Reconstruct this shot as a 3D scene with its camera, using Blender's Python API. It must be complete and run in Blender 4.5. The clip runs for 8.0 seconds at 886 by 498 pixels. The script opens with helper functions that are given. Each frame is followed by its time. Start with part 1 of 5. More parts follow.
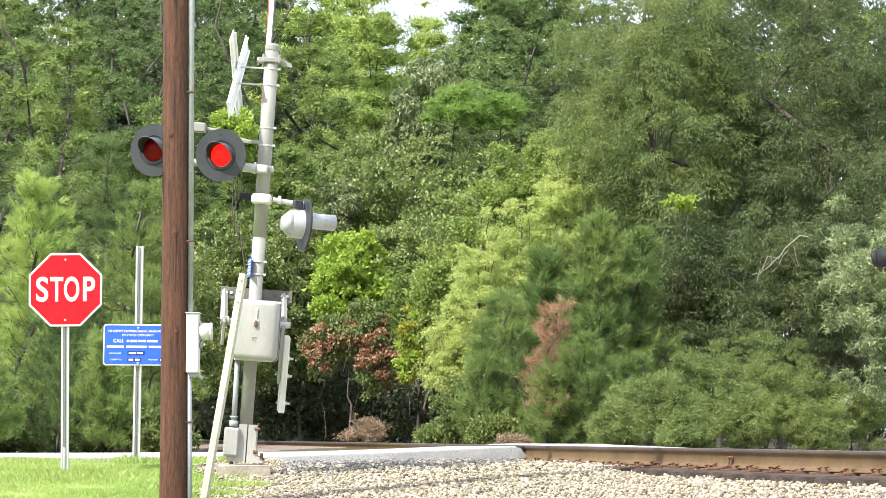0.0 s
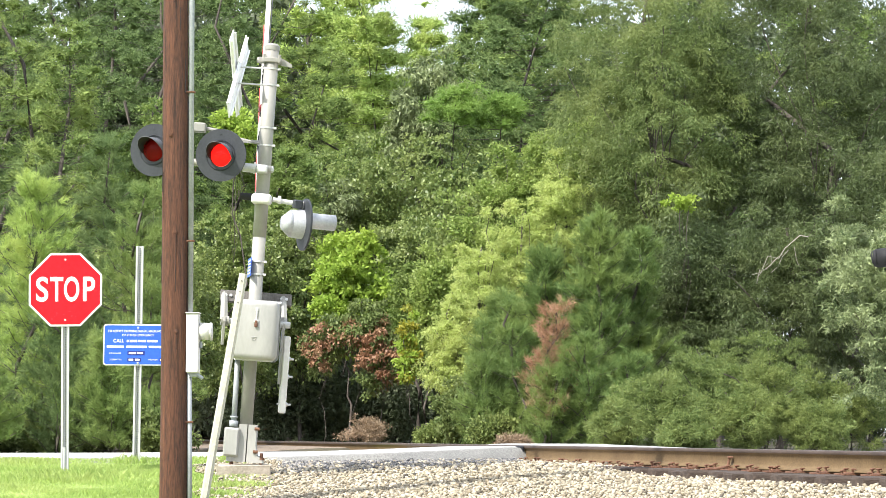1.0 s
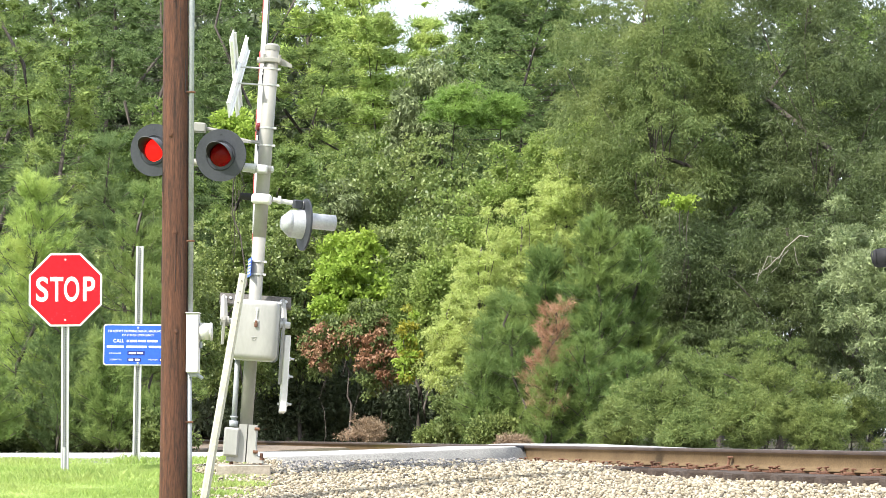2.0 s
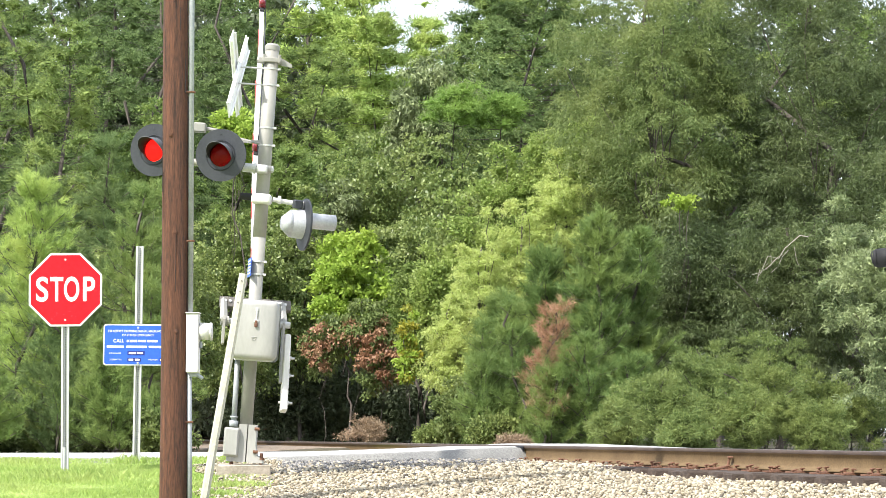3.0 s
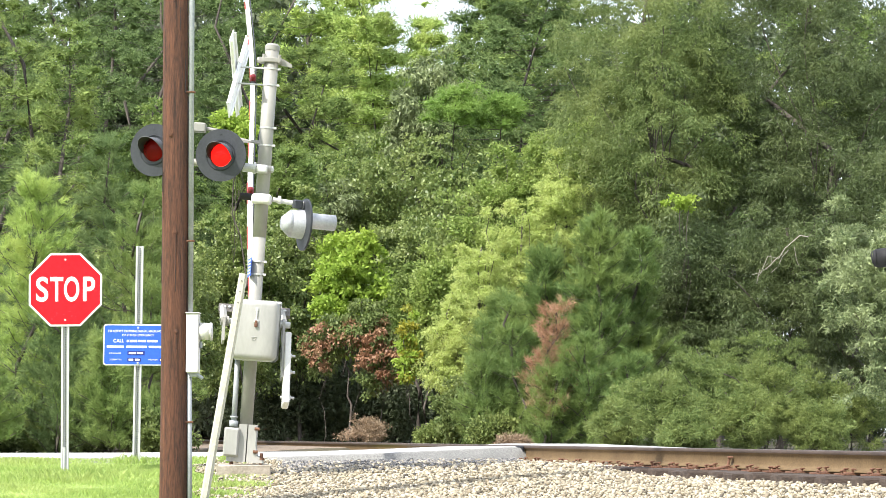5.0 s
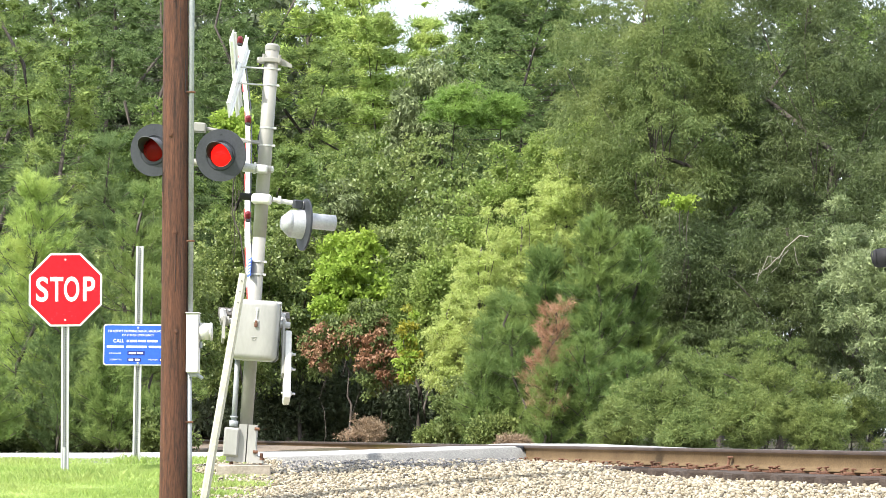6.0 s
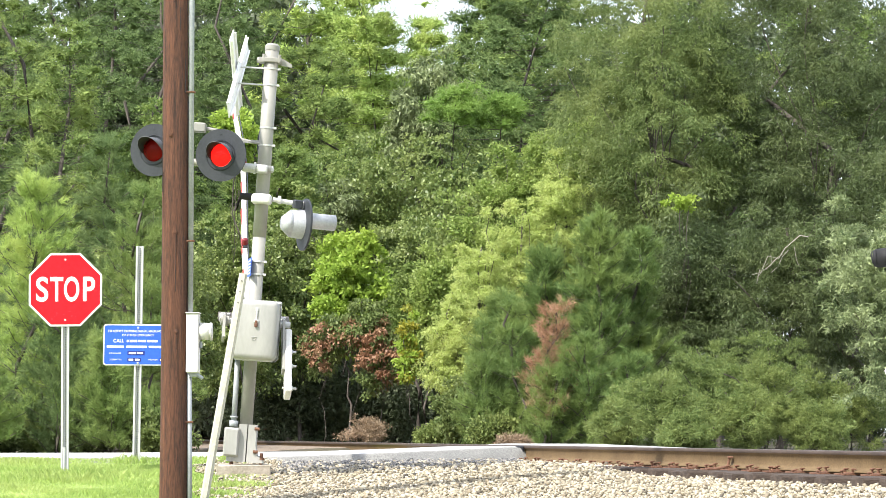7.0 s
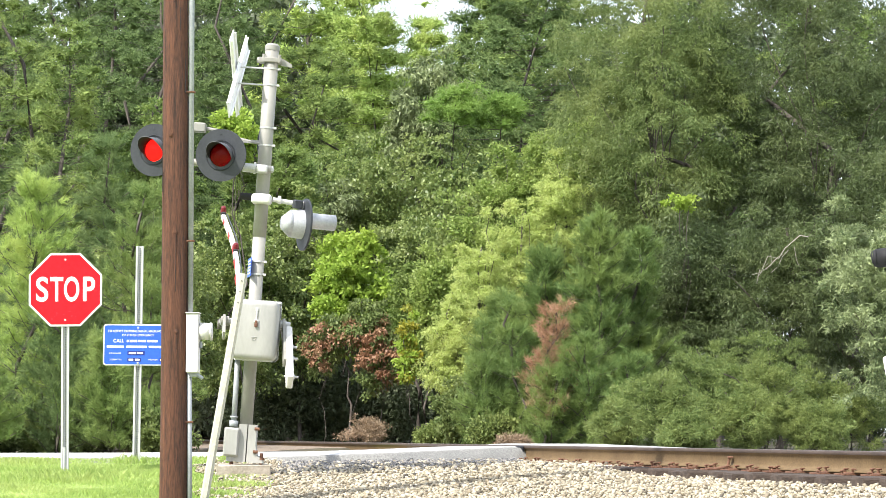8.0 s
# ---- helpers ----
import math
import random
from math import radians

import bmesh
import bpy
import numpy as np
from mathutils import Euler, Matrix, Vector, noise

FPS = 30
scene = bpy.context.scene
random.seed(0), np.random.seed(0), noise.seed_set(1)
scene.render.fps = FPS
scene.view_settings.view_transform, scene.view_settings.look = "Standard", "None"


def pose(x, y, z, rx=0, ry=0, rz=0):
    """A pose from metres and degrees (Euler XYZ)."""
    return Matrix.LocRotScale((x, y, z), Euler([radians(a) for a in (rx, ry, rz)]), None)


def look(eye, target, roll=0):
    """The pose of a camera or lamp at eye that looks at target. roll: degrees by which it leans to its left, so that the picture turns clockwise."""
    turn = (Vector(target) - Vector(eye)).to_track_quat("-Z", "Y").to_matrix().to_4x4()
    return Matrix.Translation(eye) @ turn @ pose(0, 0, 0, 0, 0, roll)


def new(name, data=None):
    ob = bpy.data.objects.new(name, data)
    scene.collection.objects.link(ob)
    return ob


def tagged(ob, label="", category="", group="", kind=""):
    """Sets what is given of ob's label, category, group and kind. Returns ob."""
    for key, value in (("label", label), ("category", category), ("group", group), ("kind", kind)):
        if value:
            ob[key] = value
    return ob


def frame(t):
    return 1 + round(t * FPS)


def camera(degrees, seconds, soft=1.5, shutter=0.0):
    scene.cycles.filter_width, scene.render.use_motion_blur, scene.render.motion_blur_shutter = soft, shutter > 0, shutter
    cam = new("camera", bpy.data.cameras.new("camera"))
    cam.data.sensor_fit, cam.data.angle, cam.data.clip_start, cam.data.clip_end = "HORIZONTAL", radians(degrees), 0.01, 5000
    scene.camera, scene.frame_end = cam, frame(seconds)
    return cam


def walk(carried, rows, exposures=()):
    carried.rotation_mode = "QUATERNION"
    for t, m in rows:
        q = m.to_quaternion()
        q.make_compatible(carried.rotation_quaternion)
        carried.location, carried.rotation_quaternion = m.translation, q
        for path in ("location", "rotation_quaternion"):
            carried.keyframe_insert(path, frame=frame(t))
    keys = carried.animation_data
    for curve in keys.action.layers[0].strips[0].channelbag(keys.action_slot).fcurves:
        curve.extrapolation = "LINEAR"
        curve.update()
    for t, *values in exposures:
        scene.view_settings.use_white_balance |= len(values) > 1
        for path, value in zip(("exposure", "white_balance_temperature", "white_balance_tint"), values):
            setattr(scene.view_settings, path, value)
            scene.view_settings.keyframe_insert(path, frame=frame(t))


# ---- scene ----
# ---- camera: it stands still beside the side street ----
EYE = (0.0, 0.0, 0.40)
cam = camera(22.18, 8.0, soft=0.7)
STAND = look(EYE, (0.0, 40.0, 0.40 + 40.0 * 0.08125))
walk(cam, [(0.0, STAND), (8.0, STAND)], exposures=[(0.0, 0.85, 6350, 12), (8.0, 0.85, 6350, 12)])

# ---- sky and sun ----
SUN_FROM = Vector((-0.63, -0.58, 1.05)).normalized()
world = bpy.data.worlds.new("sky")
scene.world = world
world.use_nodes = True
wn = world.node_tree.nodes
sky = wn.new("ShaderNodeTexSky")
sky.sky_type = 'NISHITA'
sky.sun_disc = False
sky.sun_elevation = math.asin(SUN_FROM.z)
sky.sun_rotation = math.atan2(SUN_FROM.x, SUN_FROM.y)
sky.air_density, sky.dust_density, sky.ozone_density = 1.0, 3.0, 1.0
wn["Background"].inputs["Strength"].default_value = 0.15
haze = wn.new("ShaderNodeMix")
haze.data_type = 'RGBA'
haze.inputs[0].default_value = 0.55
haze.inputs[7].default_value = (8.4, 8.9, 9.6, 1)
world.node_tree.links.new(sky.outputs[0], haze.inputs[6])
world.node_tree.links.new(haze.outputs[2], wn["Background"].inputs["Color"])
sun = new("sun", bpy.data.lights.new("sun", "SUN"))
sun.data.energy, sun.data.angle, sun.data.color = 5.0, radians(0.6), (1.0, 0.95, 0.86)
sun.matrix_world = look(SUN_FROM * 80, (0, 0, 0))

RNG = np.random.default_rng(7)


# ---- materials ----
def mat(name, c1, c2, rough=0.7, metal=0.0, scale=6.0, bump=0.2, bscale=60.0, stretch=(1, 1, 1), spec=0.4, rvar=0.15, fine=0.5):
    """Two colours mixed by a coarse and a fine noise, with relief and uneven gloss."""
    m = bpy.data.materials.new(name)
    m.use_nodes = True
    n, l = m.node_tree.nodes, m.node_tree.links
    b = n["Principled BSDF"]
    tc = n.new("ShaderNodeTexCoord")
    mp = n.new("ShaderNodeMapping")
    mp.inputs["Scale"].default_value = stretch
    l.new(tc.outputs["Object"], mp.inputs[0])
    a = n.new("ShaderNodeTexNoise")
    a.inputs["Scale"].default_value, a.inputs["Detail"].default_value = scale, 6
    f = n.new("ShaderNodeTexNoise")
    f.inputs["Scale"].default_value, f.inputs["Detail"].default_value = bscale, 4
    l.new(mp.outputs[0], a.inputs["Vector"])
    l.new(mp.outputs[0], f.inputs["Vector"])
    mx = n.new("ShaderNodeMix")
    mx.data_type = 'FLOAT'
    mx.inputs[0].default_value = fine
    l.new(a.outputs["Fac"], mx.inputs[2])
    l.new(f.outputs["Fac"], mx.inputs[3])
    r = n.new("ShaderNodeValToRGB")
    r.color_ramp.elements[0].position, r.color_ramp.elements[1].position = 0.36, 0.64
    r.color_ramp.elements[0].color, r.color_ramp.elements[1].color = (*c1, 1), (*c2, 1)
    l.new(mx.outputs[0], r.inputs[0])
    l.new(r.outputs[0], b.inputs["Base Color"])
    mr = n.new("ShaderNodeMapRange")
    mr.inputs["To Min"].default_value, mr.inputs["To Max"].default_value = max(0.05, rough - rvar), min(1, rough + rvar)
    l.new(mx.outputs[0], mr.inputs[0])
    l.new(mr.outputs[0], b.inputs["Roughness"])
    b.inputs["Metallic"].default_value = metal
    b.inputs["Specular IOR Level"].default_value = spec
    if bump:
        bp = n.new("ShaderNodeBump")
        bp.inputs["Strength"].default_value, bp.inputs["Distance"].default_value = bump, 0.01
        l.new(f.outputs["Fac"], bp.inputs["Height"])
        l.new(bp.outputs[0], b.inputs["Normal"])
    return m


def leaf_mat(name, c1, c2, c3, trans=0.35, patch=0.5, rough=0.5, gloss=0.3):
    """Leaves: a colour for each leaf, drifting over the crown in patches, with light passing through."""
    m = bpy.data.materials.new(name)
    m.use_nodes = True
    n, l = m.node_tree.nodes, m.node_tree.links
    b, out = n["Principled BSDF"], n["Material Output"]
    g = n.new("ShaderNodeNewGeometry")
    r = n.new("ShaderNodeValToRGB")
    r.color_ramp.elements[0].color, r.color_ramp.elements[1].color = (*c1, 1), (*c2, 1)
    l.new(g.outputs["Random Per Island"], r.inputs[0])
    ns = n.new("ShaderNodeTexNoise")
    ns.inputs["Scale"].default_value, ns.inputs["Detail"].default_value = 0.9, 3
    l.new(g.outputs["Position"], ns.inputs["Vector"])
    mr = n.new("ShaderNodeMapRange")
    mr.inputs["From Min"].default_value, mr.inputs["From Max"].default_value = 0.42, 0.68
    mr.inputs["To Max"].default_value = patch
    l.new(ns.outputs["Fac"], mr.inputs[0])
    mx = n.new("ShaderNodeMix")
    mx.data_type = 'RGBA'
    mx.inputs[7].default_value = (*c3, 1)
    l.new(mr.outputs[0], mx.inputs[0])
    l.new(r.outputs[0], mx.inputs[6])
    l.new(mx.outputs[2], b.inputs["Base Color"])
    b.inputs["Roughness"].default_value = rough
    b.inputs["Specular IOR Level"].default_value = gloss
    t = n.new("ShaderNodeBsdfTranslucent")
    l.new(mx.outputs[2], t.inputs[0])
    ms = n.new("ShaderNodeMixShader")
    ms.inputs[0].default_value = trans
    l.new(b.outputs[0], ms.inputs[1])
    l.new(t.outputs[0], ms.inputs[2])
    l.new(ms.outputs[0], out.inputs[0])
    return m


def piece_mat(name, cols, rough=0.85, island=True, bump=0.3, bscale=50.0):
    """A colour for each stone or piece, with grain."""
    m = bpy.data.materials.new(name)
    m.use_nodes = True
    n, l = m.node_tree.nodes, m.node_tree.links
    b = n["Principled BSDF"]
    if island:
        src = n.new("ShaderNodeNewGeometry").outputs["Random Per Island"]
    else:
        src = n.new("ShaderNodeObjectInfo").outputs["Random"]
    r = n.new("ShaderNodeValToRGB")
    e = r.color_ramp.elements
    e[0].color, e[1].color = (*cols[0], 1), (*cols[-1], 1)
    for i, c in enumerate(cols[1:-1]):
        k = e.new((i + 1) / (len(cols) - 1))
        k.color = (*c, 1)
    l.new(src, r.inputs[0])
    tc = n.new("ShaderNodeTexCoord")
    f = n.new("ShaderNodeTexNoise")
    f.inputs["Scale"].default_value, f.inputs["Detail"].default_value = bscale, 5
    l.new(tc.outputs["Object"], f.inputs["Vector"])
    mx = n.new("ShaderNodeMix")
    mx.data_type, mx.blend_type = 'RGBA', 'MULTIPLY'
    mx.inputs[0].default_value = 0.55
    l.new(r.outputs[0], mx.inputs[6])
    l.new(f.outputs["Fac"], mx.inputs[7])
    l.new(mx.outputs[2], b.inputs["Base Color"])
    b.inputs["Roughness"].default_value = rough
    bp = n.new("ShaderNodeBump")
    bp.inputs["Strength"].default_value, bp.inputs["Distance"].default_value = bump, 0.01
    l.new(f.outputs["Fac"], bp.inputs["Height"])
    l.new(bp.outputs[0], b.inputs["Normal"])
    return m


M_STEEL = mat("galvanised_steel", (0.40, 0.41, 0.40), (0.54, 0.54, 0.52), 0.5, 0.2, 9, 0.1, 90)
M_ALU = mat("painted_aluminium", (0.23, 0.225, 0.20), (0.31, 0.305, 0.275), 0.55, 0.1, 4, 0.05, 60, (1, 1, 0.4), 0.35, 0.1, 0.2)
M_BOX = mat("grey_enclosure_paint", (0.27, 0.27, 0.248), (0.37, 0.365, 0.335), 0.5, 0.1, 4, 0.04, 40, (1, 1, 0.35), 0.4, 0.1, 0.2)
M_WHITE = mat("white_paint", (0.50, 0.49, 0.46), (0.62, 0.61, 0.58), 0.5, 0, 5, 0.05, 40, (1, 1, 0.5), 0.35, 0.1, 0.25)
M_REDBAND = mat("red_reflective_band", (0.50, 0.02, 0.02), (0.62, 0.04, 0.03), 0.4, 0, 6, 0.05, 40)
M_BLACK = mat("black_lamp_paint", (0.020, 0.023, 0.028), (0.036, 0.040, 0.047), 0.55, 0, 5, 0.1, 50)
M_HOODIN = mat("black_hood_inside", (0.012, 0.012, 0.013), (0.02, 0.02, 0.02), 0.8, 0, 5, 0.1, 50)
M_HOOD = mat("grey_hood_paint", (0.075, 0.08, 0.092), (0.12, 0.125, 0.14), 0.5, 0, 5, 0.1, 50)
M_YOKE = mat("weathered_dark_steel", (0.075, 0.068, 0.058), (0.15, 0.14, 0.125), 0.7, 0.1, 9, 0.2, 60)
M_LAMPGREY = mat("silver_lamp_paint", (0.34, 0.35, 0.37), (0.46, 0.47, 0.49), 0.45, 0.2, 5, 0.1, 50)
M_RED = mat("sign_red", (0.50, 0.008, 0.014), (0.60, 0.012, 0.02), 0.24, 0, 3, 0.03, 30)
for node in M_RED.node_tree.nodes:
    if node.type == 'BSDF_PRINCIPLED':
        node.inputs["Specular IOR Level"].default_value = 0.15
M_BLUE = mat("sign_blue", (0.022, 0.09, 0.52), (0.03, 0.115, 0.60), 0.38, 0, 3, 0.03, 30)
M_SIGNWHITE = mat("sign_white", (0.76, 0.76, 0.76), (0.84, 0.84, 0.84), 0.4, 0, 3, 0.02, 30)
M_WOOD = mat("creosoted_pole", (0.022, 0.010, 0.006), (0.145, 0.058, 0.030), 0.7, 0, 2.2, 0.9, 15, (16, 16, 0.9), 0.35, 0.15, 0.5)
M_CONDUIT = mat("grey_conduit", (0.24, 0.26, 0.27), (0.34, 0.36, 0.37), 0.5, 0.2, 5, 0.05, 50)
M_CONC = mat("concrete", (0.24, 0.205, 0.155), (0.38, 0.34, 0.275), 0.9, 0, 7, 0.5, 40)
M_ASPHALT = mat("pale_worn_asphalt", (0.36, 0.36, 0.36), (0.50, 0.50, 0.49), 0.85, 0, 1.5, 0.4, 120)
M_ASPHALT_EDGE = mat("asphalt_edge", (0.13, 0.13, 0.12), (0.29, 0.285, 0.26), 0.9, 0, 45, 0.6, 110)
M_RAIL = mat("rusty_rail", (0.088, 0.058, 0.030), (0.155, 0.108, 0.056), 0.8, 0.0, 3, 0.2, 60, (1, 1, 1), 0.2)
M_RAILSIDE = mat("dark_rail_head_side", (0.045, 0.032, 0.026), (0.085, 0.062, 0.05), 0.6, 0.2, 3, 0.1, 60)
M_RAILTOP = mat("polished_rail_head", (0.52, 0.50, 0.48), (0.68, 0.66, 0.63), 0.32, 0.9, 4, 0.02, 60)
M_RUST = mat("rusty_iron", (0.09, 0.042, 0.026), (0.19, 0.098, 0.058), 0.85, 0.1, 9, 0.4, 60)
M_TIE = mat("weathered_sleeper_wood", (0.025, 0.018, 0.014), (0.075, 0.055, 0.042), 0.9, 0, 4, 0.6, 30, (1, 6, 6))
M_STONE = piece_mat("ballast_stone", [(0.08, 0.07, 0.055), (0.36, 0.30, 0.195), (0.57, 0.51, 0.365), (0.25, 0.21, 0.145), (0.63, 0.58, 0.44), (0.45, 0.39, 0.27)])
M_STONEDARK = piece_mat("dark_crushed_stone", [(0.06, 0.06, 0.062), (0.16, 0.16, 0.155), (0.26, 0.25, 0.24), (0.38, 0.36, 0.33)])
M_GRAVELBED = mat("gravel_fines", (0.32, 0.28, 0.215), (0.54, 0.49, 0.40), 0.95, 0, 10, 0.8, 45)
M_OLDBALLAST = mat("weathered_ballast", (0.10, 0.078, 0.058), (0.23, 0.18, 0.135), 0.95, 0, 6, 0.8, 30)
M_LITTER = mat("leaf_litter", (0.035, 0.03, 0.018), (0.085, 0.075, 0.04), 0.95, 0, 1.2, 0.6, 20)
M_SOIL = mat("grassy_soil", (0.14, 0.20, 0.045), (0.25, 0.33, 0.075), 0.95, 0, 0.8, 0.6, 20)
M_BARK = mat("bark", (0.045, 0.036, 0.03), (0.115, 0.10, 0.085), 0.9, 0, 3, 0.9, 18, (4, 4, 0.7))
M_TWIG = mat("dead_twig", (0.30, 0.27, 0.23), (0.46, 0.42, 0.37), 0.9, 0, 3, 0.3, 30)

L_PINE = leaf_mat("pine_needles", (0.115, 0.18, 0.055), (0.23, 0.31, 0.095), (0.29, 0.35, 0.105), 0.24, 0.6, 0.7, 0.1)
L_PINEY = leaf_mat("young_pine_needles", (0.095, 0.165, 0.05), (0.20, 0.285, 0.08), (0.26, 0.325, 0.085), 0.38, 0.55, 0.6)
# darker copy of the pine needles: shade is put into the colour
L_PINED = leaf_mat("dark_shade_painted_needles", (0.085, 0.14, 0.052), (0.17, 0.24, 0.09), (0.21, 0.27, 0.10), 0.24, 0.5, 0.7, 0.1)
L_DEADPINE = leaf_mat("dead_pine_needles", (0.27, 0.145, 0.085), (0.43, 0.25, 0.15), (0.20, 0.22, 0.085), 0.25, 0.6)
L_OAK = leaf_mat("oak_leaves", (0.085, 0.13, 0.038), (0.20, 0.26, 0.085), (0.26, 0.295, 0.095), 0.4, 0.5, 0.55)
# oak leaves darkened in colour to carry the shade on the oaks
L_OAKD = leaf_mat("shade_painted_oak_leaves", (0.042, 0.068, 0.024), (0.132, 0.176, 0.066), (0.16, 0.19, 0.07), 0.38, 0.5, 0.45, 0.32)
L_BRIGHT = leaf_mat("maple_leaves", (0.20, 0.315, 0.045), (0.37, 0.51, 0.085), (0.41, 0.50, 0.09), 0.48, 0.5)
L_MID = leaf_mat("broad_leaves", (0.105, 0.175, 0.042), (0.205, 0.285, 0.072), (0.26, 0.31, 0.08), 0.42, 0.5, 0.55)
L_PALE = leaf_mat("pale_feathery_leaves", (0.32, 0.41, 0.115), (0.54, 0.61, 0.21), (0.57, 0.61, 0.21), 0.48, 0.5, 0.6)
L_SHRUB = leaf_mat("shrub_leaves", (0.09, 0.14, 0.042), (0.21, 0.27, 0.08), (0.25, 0.285, 0.08), 0.4, 0.5, 0.6)
L_SILVER = leaf_mat("willow_oak_leaves", (0.075, 0.115, 0.045), (0.31, 0.37, 0.175), (0.34, 0.39, 0.19), 0.34, 0.5, 0.45, 0.3)
L_VINE = leaf_mat("small_vine_leaves", (0.095, 0.155, 0.045), (0.28, 0.355, 0.11), (0.34, 0.39, 0.13), 0.44, 0.5, 0.42, 0.45)
L_RUSSET = leaf_mat("browned_leaves", (0.24, 0.125, 0.07), (0.43, 0.25, 0.15), (0.13, 0.16, 0.06), 0.3, 0.5)
# brighter copy of the pine needles: sunlight is put into the colour
L_PINELIT = leaf_mat("sun_painted_pine_needles", (0.24, 0.34, 0.09), (0.40, 0.52, 0.15), (0.48, 0.54, 0.15), 0.32, 0.5, 0.7, 0.1)
L_YELLOW = leaf_mat("yellowing_leaves", (0.264, 0.286, 0.033), (0.462, 0.396, 0.055), (0.132, 0.209, 0.033), 0.4, 0.7)
L_PINEB = leaf_mat("bright_pine_needles", (0.14, 0.25, 0.05), (0.25, 0.38, 0.09), (0.28, 0.40, 0.09), 0.4, 0.5, 0.6)
L_FRESH = leaf_mat("fresh_green_leaves", (0.16, 0.25, 0.055), (0.34, 0.43, 0.12), (0.40, 0.47, 0.14), 0.46, 0.5, 0.5)
L_GRASS = leaf_mat("grass_blades", (0.24, 0.36, 0.085), (0.43, 0.54, 0.16), (0.46, 0.52, 0.18), 0.45, 0.6)
L_DRY = leaf_mat("dry_grass", (0.22, 0.155, 0.10), (0.40, 0.30, 0.20), (0.26, 0.20, 0.12), 0.25, 0.5)
# the deep wood's shade and haze are put into this dull leaf colour
L_BACK = leaf_mat("shade_painted_wood_leaves", (0.07, 0.095, 0.052), (0.13, 0.16, 0.085), (0.14, 0.17, 0.085), 0.3, 0.5)


def lamp_glow():
    m = bpy.data.materials.new("lit_lamp")
    m.use_nodes = True
    b = m.node_tree.nodes["Principled BSDF"]
    b.inputs["Base Color"].default_value = (0.6, 0.03, 0.02, 1)
    b.inputs["Emission Color"].default_value = (1.0, 0.14, 0.10, 1)
    b.inputs["Emission Strength"].default_value = 1.5
    return m


def lens_glass():
    m = bpy.data.materials.new("red_lens_glass")
    m.use_nodes = True
    n, l = m.node_tree.nodes, m.node_tree.links
    n.remove(n["Principled BSDF"])
    t = n.new("ShaderNodeBsdfTransparent")
    t.inputs[0].default_value = (0.95, 0.08, 0.07, 1)
    g = n.new("ShaderNodeBsdfGlossy")
    g.inputs["Roughness"].default_value = 0.12
    d = n.new("ShaderNodeBsdfDiffuse")
    d.inputs[0].default_value = (0.28, 0.012, 0.012, 1)
    s1, s2 = n.new("ShaderNodeMixShader"), n.new("ShaderNodeMixShader")
    s1.inputs[0].default_value, s2.inputs[0].default_value = 0.30, 0.008
    l.new(t.outputs[0], s1.inputs[1])
    l.new(d.outputs[0], s1.inputs[2])
    l.new(s1.outputs[0], s2.inputs[1])
    l.new(g.outputs[0], s2.inputs[2])
    l.new(s2.outputs[0], n["Material Output"].inputs[0])
    return m


M_GLOW, M_LENS = lamp_glow(), lens_glass()
M_DEADLENS = mat("unlit_reflector", (0.15, 0.005, 0.008), (0.20, 0.006, 0.010), 0.5, 0, 8, 0.1, 60)


# ---- mesh helpers ----
def part(name, bm, material, parent=None, label=""):
    """One bmesh as one mesh object under a thing or a part."""
    me = bpy.data.meshes.new(name)
    bm.to_mesh(me)
    bm.free()
    for mm in (material if isinstance(material, (list, tuple)) else [material]):
        me.materials.append(mm)
    ob = new(name, me)
    ob.parent = parent
    if label:
        ob["label"] = label
    return ob


def shade(ob):
    for p in ob.data.polygons:
        p.use_smooth = True
    return ob


def box(bm, c, size, bevel=0.0, m=None, seg=1):
    r = bmesh.ops.create_cube(bm, size=1.0)
    vs = r["verts"]
    bmesh.ops.scale(bm, verts=vs, vec=size)
    if bevel:
        es = list({e for v in vs for e in v.link_edges})
        q = bmesh.ops.bevel(bm, geom=es, offset=bevel, segments=seg, affect='EDGES', profile=0.5)
        vs = list({v for f in q["faces"] for v in f.verts} | {v for v in vs if v.is_valid})
    t = (m or Matrix()) @ Matrix.Translation(c) if m is None else m @ Matrix.Translation(c)
    bmesh.ops.transform(bm, matrix=t, verts=vs)
    return vs


def rod(bm, a, b, r1, r2=None, seg=14, caps=True):
    a, b = Vector(a), Vector(b)
    d = b - a
    m = Matrix.Translation((a + b) / 2) @ d.to_track_quat('Z', 'Y').to_matrix().to_4x4()
    r = bmesh.ops.create_cone(bm, cap_ends=caps, segments=seg, radius1=r1, radius2=r1 if r2 is None else r2, depth=d.length, matrix=m)
    return r["verts"]


def ball(bm, c, r, sz=(1, 1, 1), u=14, v=9):
    q = bmesh.ops.create_uvsphere(bm, u_segments=u, v_segments=v, radius=r)
    bmesh.ops.scale(bm, verts=q["verts"], vec=sz)
    bmesh.ops.translate(bm, verts=q["verts"], vec=c)
    return q["verts"]


def prism(bm, pts, depth, m=Matrix()):
    """A flat outline (x, z) given thickness along y, from -depth/2 to depth/2."""
    a = [bm.verts.new(m @ Vector((x, -depth / 2, z))) for x, z in pts]
    b = [bm.verts.new(m @ Vector((x, depth / 2, z))) for x, z in pts]
    bm.faces.new(a)
    bm.faces.new(list(reversed(b)))
    for i in range(len(pts)):
        j = (i + 1) % len(pts)
        bm.faces.new((a[j], a[i], b[i], b[j]))
    bmesh.ops.recalc_face_normals(bm, faces=bm.faces)
    return a + b


